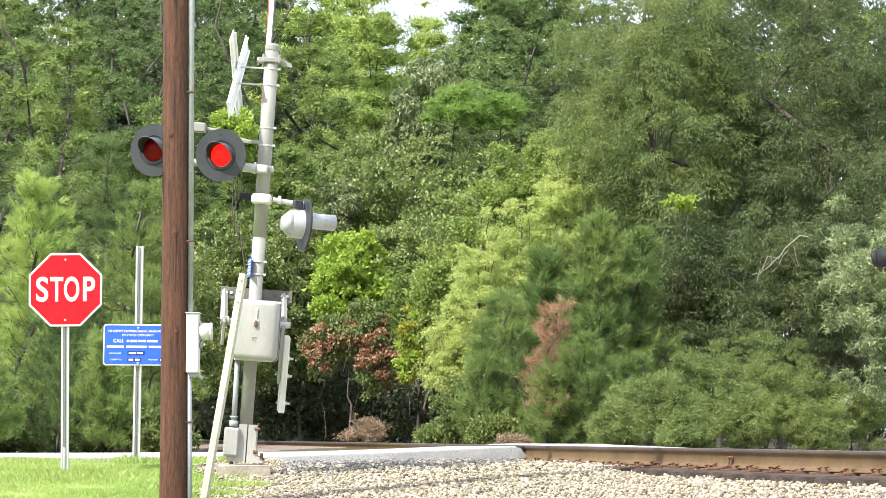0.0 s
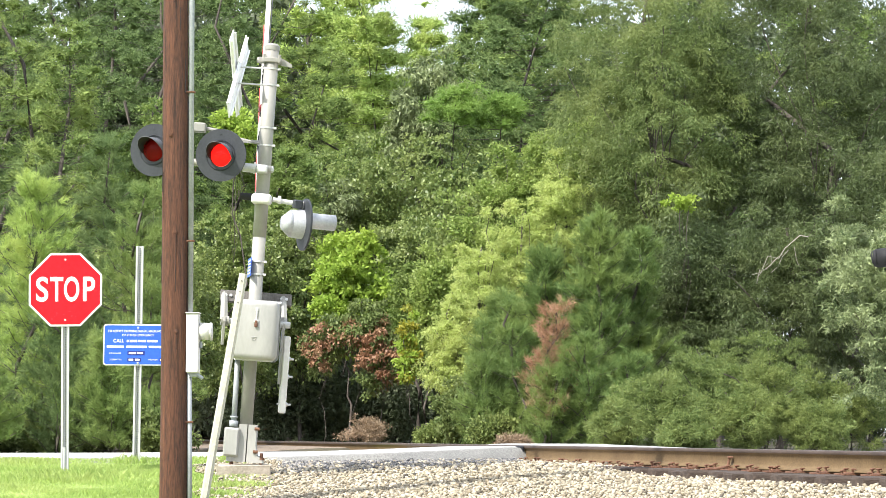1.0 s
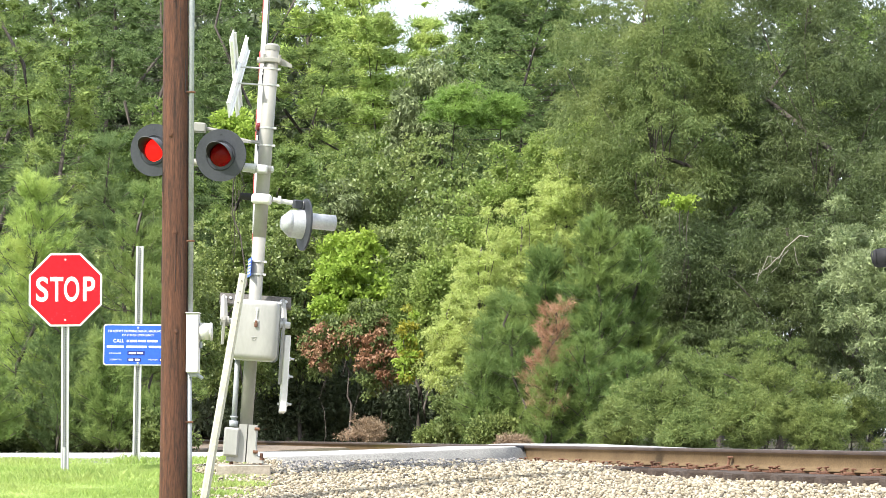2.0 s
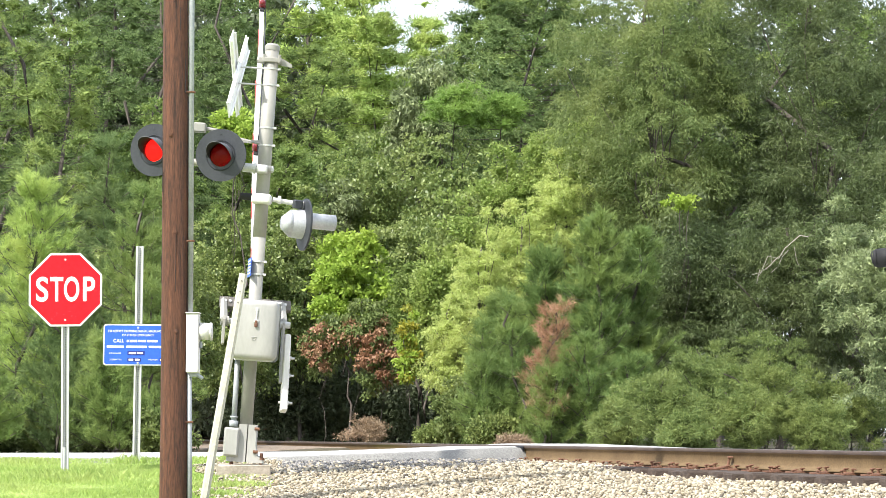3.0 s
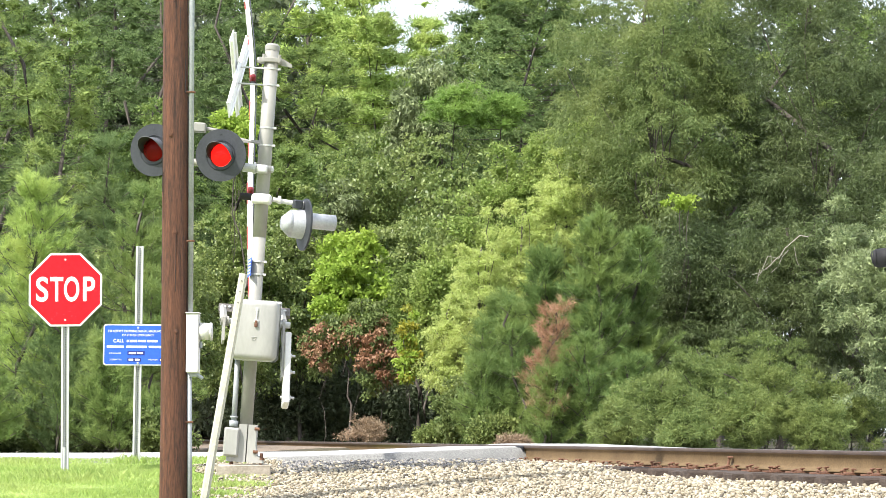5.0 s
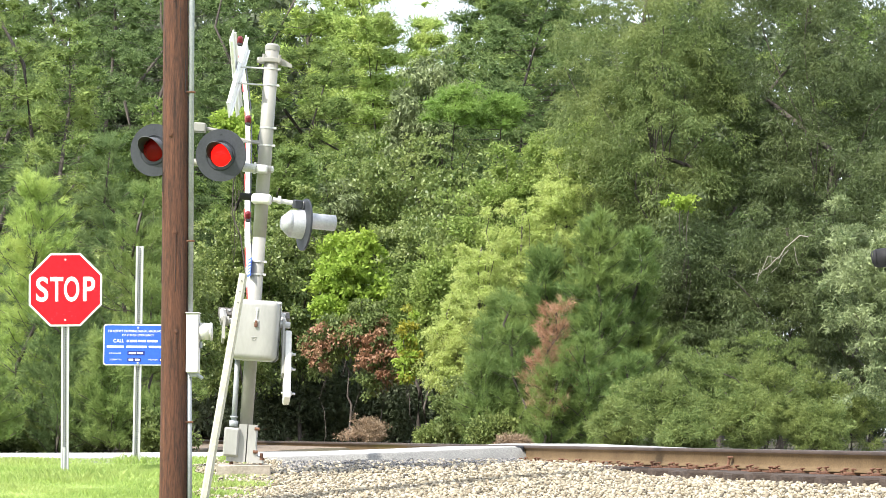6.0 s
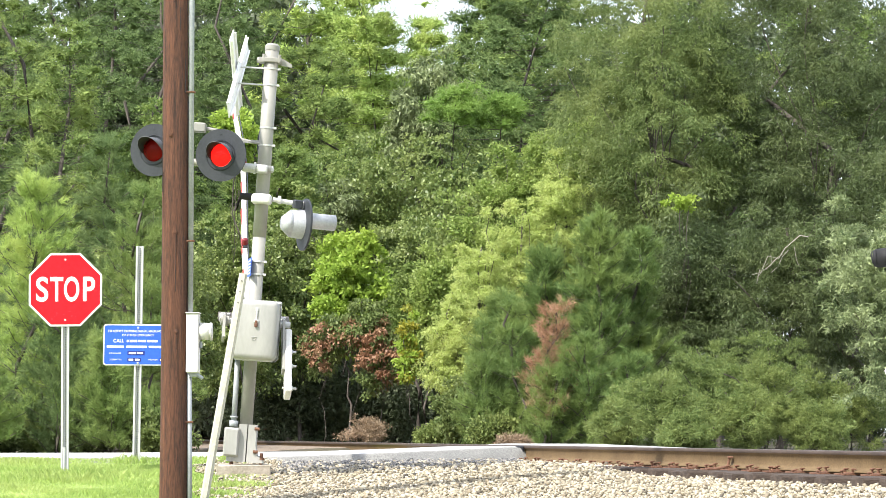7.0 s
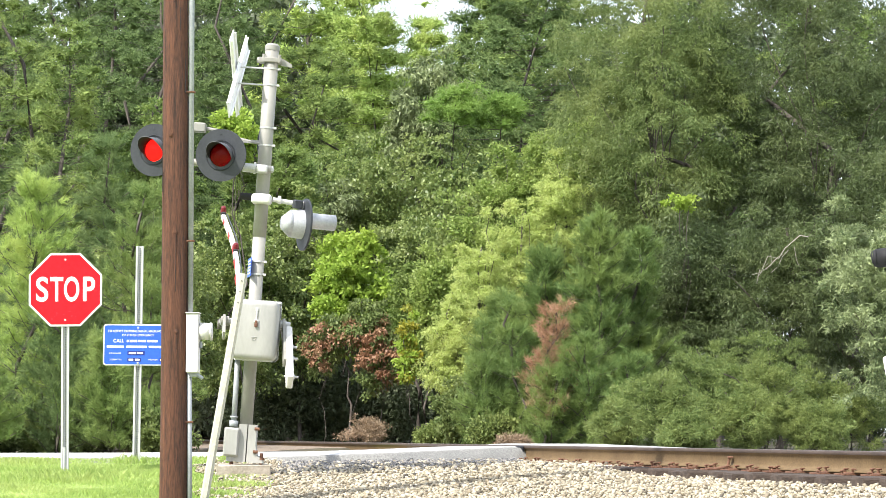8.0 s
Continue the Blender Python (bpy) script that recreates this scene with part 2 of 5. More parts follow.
def mesh_np(name, v, f, materials, smooth=False, index=None):
    """A mesh from arrays of points and of equal-sided faces."""
    me = bpy.data.meshes.new(name)
    v, f = np.asarray(v, dtype=np.float32), np.asarray(f, dtype=np.int32)
    k = f.shape[1]
    me.vertices.add(len(v))
    me.vertices.foreach_set("co", v.ravel())
    me.loops.add(f.size)
    me.loops.foreach_set("vertex_index", f.ravel())
    me.polygons.add(len(f))
    me.polygons.foreach_set("loop_start", np.arange(0, f.size, k, dtype=np.int32))
    if index is not None:
        me.polygons.foreach_set("material_index", np.asarray(index, dtype=np.int32))
    if smooth:
        me.polygons.foreach_set("use_smooth", np.ones(len(f), dtype=bool))
    for mm in materials:
        me.materials.append(mm)
    me.update(calc_edges=True)
    return me


def thing(name, label, category, m=None, group="", kind=""):
    ob = new(name)
    ob.empty_display_size = 0.2
    if m is not None:
        ob.matrix_world = m
    return tagged(ob, label, category, group, kind)


def lettering(name, text, size, x, y, z, material, parent, weight=0.0, squeeze=1.0, label=""):
    """Raised lettering, centred at (x, z) on the plane y, facing -y."""
    cu = bpy.data.curves.new(name, 'FONT')
    cu.body, cu.size, cu.align_x, cu.align_y = text, size, 'CENTER', 'CENTER'
    cu.extrude, cu.offset = 0.0012, weight
    tmp = bpy.data.objects.new("tmp", cu)
    scene.collection.objects.link(tmp)
    bpy.context.view_layer.update()
    me = bpy.data.meshes.new_from_object(tmp.evaluated_get(bpy.context.evaluated_depsgraph_get()))
    bpy.data.objects.remove(tmp)
    me.transform(Matrix.Translation((x, y, z)) @ Matrix.Rotation(math.pi / 2, 4, 'X') @ Matrix.Diagonal((squeeze, 1, 1, 1)))
    me.materials.clear()
    me.materials.append(material)
    ob = new(name, me)
    ob.parent = parent
    if label:
        ob["label"] = label
    return ob


# ---- the ground, road and railway ----
GROUND_Y = [-60, 6, 14, 17, 20, 22.9, 23.8, 25.2, 60]
GROUND_Z = [-1.25, -1.1, -0.57, -0.36, -0.21, -0.035, 0.005, 0.045, 0.02]
T_DIR = Vector((-0.275, 0.961, 0)).normalized()
T_SIDE = Vector((T_DIR.y, -T_DIR.x, 0))
RAIL_TOP = 0.245


# the road: its near kerbless edge flares away at the crossing, and its surface climbs to the rails
ROAD_X = [-400, -60, -8, -4.7, -1.9, -0.6, 0.3, 0.95, 2.2, 6, 40, 400]
ROAD_NEAR = [-16, 20.4, 25.3, 25.5, 25.4, 26.2, 27.3, 28.1, 28.9, 29.6, 33, 70]
ROAD_FAR = [-8, 27.2, 32.0, 32.4, 32.6, 33.4, 34.4, 35.2, 35.8, 36.6, 40.2, 80]
ROAD_Z = [0.11, 0.11, 0.112, 0.115, 0.13, 0.17, 0.205, 0.23, 0.222, 0.065, 0.06, 0.06]


def near_rail_x(y):
    return 0.993 - 0.286 * (y - 28.2) + 0.0045 * np.maximum(y - 52, 0) ** 2


def from_rail(x, y):
    """Distance from the near rail, positive on the camera's side."""
    return (near_rail_x(y) - x) * 0.961


def height(x, y):
    x, y = np.asarray(x, float), np.asarray(y, float)
    base = np.interp(y, GROUND_Y, GROUND_Z)
    d = from_rail(x, y)
    d = np.where(d < -1.5, -1.5 - d, np.maximum(d, 0))
    bed = 0.0 - 0.08 * np.minimum(d, 0.6) - 0.12 * np.maximum(d - 0.6, 0)
    bed = np.where((y > 36.8) & (d < 2.5), np.maximum(bed, 0.15 - 0.06 * np.maximum(d - 0.4, 0)), bed)
    roll = 0.03 * np.sin(x * 0.7 + 1.3 * np.sin(y * 0.31)) * np.clip((24 - y) / 6, 0, 1)
    z = np.maximum(base + roll, np.where(y < 80, bed, -9))
    near, crest = np.interp(x, ROAD_X, ROAD_NEAR), np.interp(x, ROAD_X, ROAD_Z)
    bank = np.clip((y - near + 0.8) / 0.75, 0, 1)
    w = bank * bank * (3 - 2 * bank) * np.clip((-1.7 - x) / 0.4, 0, 1) * np.clip((near + 9 - y) / 1.5, 0, 1)
    return z * (1 - w) + (crest - np.where(y > near - 0.02, 0.09, 0.012)) * w


def sheet(name, xs, ys, zf, material, keep=None):
    gx, gy = np.meshgrid(xs, ys)
    gz = zf(gx, gy)
    v = np.stack([gx, gy, gz], -1).reshape(-1, 3)
    nx = len(xs)
    i = np.arange(len(ys) - 1)[:, None] * nx + np.arange(nx - 1)[None, :]
    f = np.stack([i, i + 1, i + nx + 1, i + nx], -1).reshape(-1, 4)
    if keep is not None:
        c = v[f].mean(1)
        f = f[keep(c[:, 0], c[:, 1])]
    return new(name, mesh_np(name, v, f, [material], True))


far = [-3000, -800, -250, -90, -40]
xs = np.array(far + list(np.arange(-24, 24.1, 0.5)) + [-q for q in reversed(far)])
ys = np.array([-3000, -800, -200, -60, -20, -8, 0] + list(np.arange(4, 60.1, 0.5)) + [70, 90, 130, 250, 800, 3000])
ground = sheet("ground", xs, ys, height, M_SOIL)
ground.data.materials.append(M_LITTER)
for face in ground.data.polygons:
    face.material_index = int(face.center.y > 35.5)
tagged(ground, "grassy verge rising to the railway, leaf litter under the trees", "ground", kind="structure")


def gravel_edge(y):
    return -2.2 + 0.12 * np.sin(y * 2.3) + 0.07 * np.sin(y * 5.1) + 0.13 * np.clip(23 - y, -3, 4)


tagged(sheet("gravel_bed", np.arange(-3.4, 9, 0.12), np.arange(12, 34, 0.12), lambda x, y: height(x, y) + 0.012, M_GRAVELBED,
             lambda x, y: (x > gravel_edge(y)) & (from_rail(x, y) > -4)), "pale gravel fines beside the track", "gravel", kind="structure")

tagged(sheet("far_ballast", np.arange(-14, 6, 0.25), np.concatenate([np.arange(36, 60, 0.4), np.arange(60, 130, 2.0)]), lambda x, y: height(x, y) + 0.012, M_OLDBALLAST,
             lambda x, y: (np.abs(from_rail(x, y) + 0.75) < 2.3) & (y > 36.9)), "brown weathered ballast along the curving track", "ballast", kind="structure")


def build_road():
    pts = [x for x in ROAD_X if x < -8] + list(np.arange(-8, 6, 0.1)) + [x for x in ROAD_X if x >= 6]
    n = 12
    v, f, idx = [], [], []
    rr = np.random.default_rng(3)
    for x in pts:
        a, b, z = (np.interp(x, ROAD_X, q) for q in (ROAD_NEAR, ROAD_FAR, ROAD_Z))
        j = rr.uniform(-0.03, 0.03) if -8 < x < 6 else 0
        sl = (np.interp(x + 0.05, ROAD_X, ROAD_NEAR) - np.interp(x - 0.05, ROAD_X, ROAD_NEAR)) / 0.1
        nx, ny = sl / math.hypot(sl, 1), -1 / math.hypot(sl, 1)
        v.append((x + nx * 0.2, a + ny * 0.2 + j, z - 0.26))
        v.append((x + nx * (0.05 + j), a + ny * (0.05 + j), z - 0.02 + j * 0.2))
        for i in range(n + 1):
            w = i / n
            v.append((x, a + (b - a) * w, z + 0.03 * math.sin(math.pi * w) * 0.5))
        v.append((x, b + 0.2, z - 0.3))
    k = n + 4
    for i in range(len(pts) - 1):
        for j in range(k - 1):
            f.append((i * k + j, (i + 1) * k + j, (i + 1) * k + j + 1, i * k + j + 1))
            idx.append(1 if j < 2 else 0)
    ob = new("road", mesh_np("road", v, f, [M_ASPHALT, M_ASPHALT_EDGE], False, idx))
    return tagged(ob, "sun-bleached asphalt road rising to the level crossing", "road", kind="structure")


build_road()

RAIL_PROFILE = [(-0.076, 0), (0.076, 0), (0.076, 0.012), (0.018, 0.03), (0.010, 0.05), (0.010, 0.135), (0.034, 0.15), (0.037, 0.155), (0.037, 0.178),
                (0.028, 0.186), (-0.028, 0.186), (-0.037, 0.178), (-0.037, 0.155), (-0.034, 0.15), (-0.010, 0.135), (-0.010, 0.05), (-0.018, 0.03), (-0.076, 0.012)]


def rail_line(offset):
    """Points along a rail that lies so far beyond the near one."""
    ys = np.concatenate([np.arange(2, 50, 2.0), np.arange(50, 150, 2.5)])
    p = np.stack([near_rail_x(ys), ys], -1)
    d = np.gradient(p, axis=0)
    d /= np.linalg.norm(d, axis=1)[:, None]
    side = np.stack([d[:, 1], -d[:, 0]], -1)
    return p + side * offset, side


track = thing("railway_track", "rusty railway track on wooden sleepers", "railway track", kind="structure")


def build_rail(offset):
    p, side = rail_line(offset)
    k = len(RAIL_PROFILE)
    v, f, idx = [], [], []
    for q, s in zip(p, side):
        for u, z in RAIL_PROFILE:
            v.append((q[0] + s[0] * u, q[1] + s[1] * u, RAIL_TOP - 0.186 + z - (0.03 if offset else 0)))
    for i in range(len(p) - 1):
        for j in range(k):
            f.append((i * k + j, i * k + (j + 1) % k, (i + 1) * k + (j + 1) % k, (i + 1) * k + j))
            idx.append(1 if j == 9 else 2 if j in (6, 7, 10, 11, 12) else 0)
    ob = new("rail", mesh_np("rail", v, f, [M_RAIL, M_RAILTOP, M_RAILSIDE], False, idx))
    ob.parent = track
    ob["label"] = "brown rusted rail with a polished head"


build_rail(0.0)
build_rail(1.51)


def build_track_parts():
    rr = np.random.default_rng(5)
    tie_me, plate_me, spike_me = [], None, None
    for i in range(3):
        bm = bmesh.new()
        box(bm, (0, 0, 0), (2.6, 0.225, 0.18), 0.012)
        for vv in bm.verts:
            vv.co += Vector(rr.uniform(-0.008, 0.008, 3))
        me = bpy.data.meshes.new("sleeper")
        bm.to_mesh(me)
        bm.free()
        me.materials.append(M_TIE)
        tie_me.append(me)
    bm = bmesh.new()
    box(bm, (0, 0, 0.009), (0.36, 0.19, 0.018), 0.004)
    box(bm, (-0.09, 0, 0.022), (0.02, 0.19, 0.012), 0.003)
    box(bm, (0.09, 0, 0.022), (0.02, 0.19, 0.012), 0.003)
    plate_me = bpy.data.meshes.new("tie_plate")
    bm.to_mesh(plate_me)
    bm.free()
    plate_me.materials.append(M_RUST)
    bm = bmesh.new()
    box(bm, (0, 0, 0.02), (0.017, 0.017, 0.075), 0.002)
    box(bm, (0.008, 0, 0.062), (0.045, 0.034, 0.014), 0.005)
    spike_me = bpy.data.meshes.new("rail_spike")
    bm.to_mesh(spike_me)
    bm.free()
    spike_me.materials.append(M_RUST)
    total = 0
    y = 6.0
    while y < 120:
        x = float(near_rail_x(y))
        sl = float(near_rail_x(y + 0.1) - near_rail_x(y - 0.1)) / 0.2
        ang = math.atan2(1, sl) - math.pi / 2
        on_road = 28.0 < y < 36.5
        if not on_road:
            m = Matrix.Translation((x, y, 0)) @ Matrix.Rotation(ang, 4, 'Z')
            t = new("sleeper", tie_me[total % 3])
            t.parent = track
            t.matrix_basis = m @ pose(0.755 + rr.uniform(-0.05, 0.05), 0, -0.05 + rr.uniform(-0.006, 0.004), 0, 0, rr.uniform(-1.5, 1.5))
            total += 1
            if y < 30:
                for off in (0.0, 1.51):
                    pl = new("tie_plate", plate_me)
                    pl.parent = track
                    pl.matrix_basis = m @ pose(off, rr.uniform(-0.01, 0.01), 0.036)
                for sx, sy, turn in ((-0.085, -0.06, 0), (-0.085, 0.055, 0), (-0.15, -0.02, 0)):
                    sp = new("rail_spike", spike_me)
                    sp.parent = track
                    lift = rr.uniform(-0.015, 0.02)
                    sp.matrix_basis = m @ pose(sx, sy + rr.uniform(-0.012, 0.012), 0.018 + lift, rr.uniform(-7, 7), rr.uniform(-9, 3), rr.uniform(-20, 20))
        y += 0.476 if y < 60 else 0.9
    # an upright bond clip against the web of the near rail
    yb = 21.85
    xb = float(near_rail_x(yb))
    bm = bmesh.new()
    rod(bm, (xb - 0.05, yb, 0.16), (xb - 0.07, yb - 0.01, 0.075), 0.012, 0.015, 8)
    rod(bm, (xb - 0.07, yb - 0.01, 0.075), (xb - 0.20, yb + 0.02, 0.05), 0.013, 0.012, 8)
    box(bm, (xb - 0.045, yb, 0.163), (0.05, 0.06, 0.02), 0.005)
    part("rail_bond", bm, M_RUST, track, "rusty bond cable clip on the rail web")
    # end of the crossing surface against the rail
    bm = bmesh.new()
    box(bm, (0, 0, 0), (0.10, 0.07, 0.15), 0.012)
    box(bm, (-0.03, -0.03, -0.1), (0.05, 0.05, 0.12), 0.01)
    o = part("end_clip", bm, M_BLACK, track, "black rubber seal end at the crossing")
    o.matrix_basis = pose(float(near_rail_x(28.05)) - 0.09, 28.05, 0.165, 0, 0, 16)


build_track_parts()


# ---- stones and grass ----
def stones(name, n, place, smin, smax, material, label, seed):
    r = np.random.default_rng(seed)
    bm = bmesh.new()
    bmesh.ops.create_cube(bm, size=1.5)
    bmesh.ops.triangulate(bm, faces=bm.faces)
    bv = np.array([v.co[:] for v in bm.verts])
    bf = np.array([[v.index for v in f.verts] for f in bm.faces])
    bm.free()
    x, y = place(r, n)
    n = len(x)
    s = smin + (smax - smin) * r.random(n) ** 1.4 * r.uniform(0.8, 1.7, n)
    v = bv[None] * r.uniform(0.45, 1.3, (n, len(bv), 3))
    v = v * (s[:, None] * np.stack([r.uniform(0.8, 1.5, n), r.uniform(0.7, 1.1, n), r.uniform(0.42, 0.8, n)], -1))[:, None, :]
    a, b = r.uniform(0, 6.28, n), r.uniform(-0.8, 0.8, n)
    ca, sa, cb, sb = np.cos(a)[:, None], np.sin(a)[:, None], np.cos(b)[:, None], np.sin(b)[:, None]
    X, Y, Z = v[..., 0], v[..., 1], v[..., 2]
    X, Z = X * cb + Z * sb, -X * sb + Z * cb
    X, Y = X * ca - Y * sa, X * sa + Y * ca
    z = height(x, y) + 0.012 + s * 0.3 + r.uniform(0, 0.018, n)
    v = np.stack([X + x[:, None], Y + y[:, None], Z + z[:, None]], -1).reshape(-1, 3)
    f = (bf[None] + (np.arange(n) * len(bv))[:, None, None]).reshape(-1, 3)
    return tagged(new(name, mesh_np(name, v, f, [material])), label, "gravel", kind="stuff")


def road_near(x):
    return np.interp(x, ROAD_X, ROAD_NEAR)


def place_ballast(r, n):
    y = r.uniform(15.5, 28.3, n)
    lo, hi = gravel_edge(y), near_rail_x(y) - 0.1
    x = lo + (hi - lo) * r.random(n) ** 0.95
    d = from_rail(x, y)
    ok = (y < road_near(x) - 0.1) & (d > 0.1) & (x > -0.205 * y) & (x < 0.215 * y)
    ok &= (x > -0.2 - 0.5 * (23 - y)) | (r.random(n) < 0.33)
    ok &= (d > 0.62) | (r.random(n) < 0.10)
    return x[ok], y[ok]


def place_dark(r, n):
    x = r.uniform(-1.75, 0.9, n)
    y = road_near(x) - 0.12 - np.abs(r.normal(0, 1.1, n))
    ok = (y < road_near(x) - 0.1) & (y > 20)
    return x[ok], y[ok]


def place_fines(r, n):
    y = r.uniform(16, 25, n)
    x = gravel_edge(y) + np.abs(r.normal(0, 1.1, n)) - 0.25
    ok = (y < road_near(x) - 0.1) & (from_rail(x, y) > 0.4)
    return x[ok], y[ok]


stones("ballast_stones", 38000, place_ballast, 0.006, 0.0205, M_STONE, "pale angular ballast stones beside the rail", 11)
stones("dark_stones", 12000, place_dark, 0.008, 0.019, M_STONEDARK, "dark crushed stone along the road edge", 12)
stones("small_stones", 6000, place_fines, 0.008, 0.02, M_STONE, "small gravel thinning out towards the grass", 13)


def blades(name, x, y, z, h, w, lean, material, label, seed, category="grass", kind="stuff"):
    """Narrow bent blades, three points and a tip each."""
    r = np.random.default_rng(seed)
    n = len(x)
    a = r.uniform(0, 6.283, n)
    dx, dy = np.cos(a), np.sin(a)
    ln = r.uniform(0.1, 1, n) * lean * h
    la = r.uniform(0, 6.283, n)
    lx, ly = np.cos(la) * ln, np.sin(la) * ln
    b0 = np.stack([x - dx * w, y - dy * w, z], -1)
    b1 = np.stack([x + dx * w, y + dy * w, z], -1)
    m1 = np.stack([x + dx * w * 0.7 + lx * 0.35, y + dy * w * 0.7 + ly * 0.35, z + h * 0.6], -1)
    m0 = np.stack([x - dx * w * 0.2 + lx * 0.9, y - dy * w * 0.2 + ly * 0.9, z + h], -1)
    v = np.stack([b0, b1, m1, m0], 1).reshape(-1, 3)
    f = np.arange(n * 4).reshape(-1, 4)
    ob = new(name, mesh_np(name, v, f, [material]))
    return tagged(ob, label, category, kind=kind) if kind else ob


def grass():
    r = np.random.default_rng(21)
    n = 120000
    y = 17.5 + 8.0 * r.random(n) ** 0.8
    x = r.uniform(-5.6, -1.5, n)
    ok = (x < gravel_edge(y) + 0.25 * r.random(n) ** 2) & (y < road_near(x) - 0.15) & (x > -0.215 * y)
    x, y = x[ok], y[ok]
    h = r.uniform(0.018, 0.045, len(x)) * (1 + 0.6 * np.sin(x * 3 + y * 2) * np.sin(y * 3.7))
    blades("lawn_grass", x, y, height(x, y) - 0.005, h, 0.0032, 0.9, L_GRASS, "sunlit mown grass on the verge", 22)
    # longer tufts round the posts and along the gravel
    cs = [(-3.86, 23.1, 0.25, 900), (-3.42, 25.0, 0.16, 350), (-1.98, 21.5, 0.16, 700), (-2.02, 20.6, 0.14, 500), (-3.5, 22.4, 0.35, 500), (-2.45, 21.5, 0.2, 500)]
    px, py = [], []
    for cx, cy, s, k in cs:
        px.append(r.normal(cx, s, k))
        py.append(r.normal(cy, s * 0.6, k))
    px, py = np.concatenate(px), np.concatenate(py)
    blades("tall_grass", px, py, height(px, py) - 0.005, r.uniform(0.035, 0.10, len(px)), 0.0035, 1.0, L_GRASS, "longer grass tufts round the posts", 23)


grass()


# ---- trees and shrubs ----
def tubes(paths, sides=7):
    """Several tapered, bent limbs: each a list of (point, radius)."""
    V, F = [], []
    for path in paths:
        base = len(V)
        for i, (p, r) in enumerate(path):
            p = Vector(p)
            d = Vector(path[min(i + 1, len(path) - 1)][0]) - Vector(path[max(i - 1, 0)][0])
            q = d.to_track_quat('Z', 'Y')
            for k in range(sides):
                a = 2 * math.pi * k / sides
                V.append(p + q @ Vector((math.cos(a) * r, math.sin(a) * r, 0)))
        for i in range(len(path) - 1):
            for k in range(sides):
                F.append((base + i * sides + k, base + i * sides + (k + 1) % sides, base + (i + 1) * sides + (k + 1) % sides, base + (i + 1) * sides + k))
    return np.array([v[:] for v in V]), np.array(F)


def unit(a):
    return a / np.maximum(np.linalg.norm(a, axis=-1, keepdims=True), 1e-6)


def leaf_quads(p, out, length, width, droop, r):
    """Pointed leaves at the points p, turned outwards, hanging by droop; two triangles each."""
    n = len(p)
    d = unit(out * 0.7 + r.normal(0, 0.8, (n, 3)) + np.array([0, 0, -droop]))
    nrm = unit(np.cross(d, r.normal(0, 1, (n, 3))) + np.array([0, 0, 0.35]))
    s = unit(np.cross(d, nrm))
    L = (length * r.uniform(0.6, 1.3, n))[:, None]
    W = (width * r.uniform(0.7, 1.25, n))[:, None]
    bend = nrm * L * 0.12
    if width / length < 0.2 or length > 0.2:
        v = np.stack([p - s * W, p + s * W, p + d * L], 1).reshape(-1, 3)
        return v, np.arange(n * 3).reshape(-1, 3)
    v = np.stack([p, p + d * L * 0.45 + s * W + bend, p + d * L, p + d * L * 0.45 - s * W + bend], 1).reshape(-1, 3)
    return v, np.arange(n * 4).reshape(-1, 4)


def limb(a, b, r0, r1, rng, sag=0.1, k=5):
    a, b = np.array(a, float), np.array(b, float)
    L = np.linalg.norm(b - a)
    pts = []
    for i in range(k):
        w = i / (k - 1)
        p = a + (b - a) * w
        p = p + (rng.normal(0, 0.035, 3) * L if 0 < i < k - 1 else 0)
        p[2] += sag * L * math.sin(math.pi * w)
        pts.append((p, r0 + (r1 - r0) * w))
    return pts


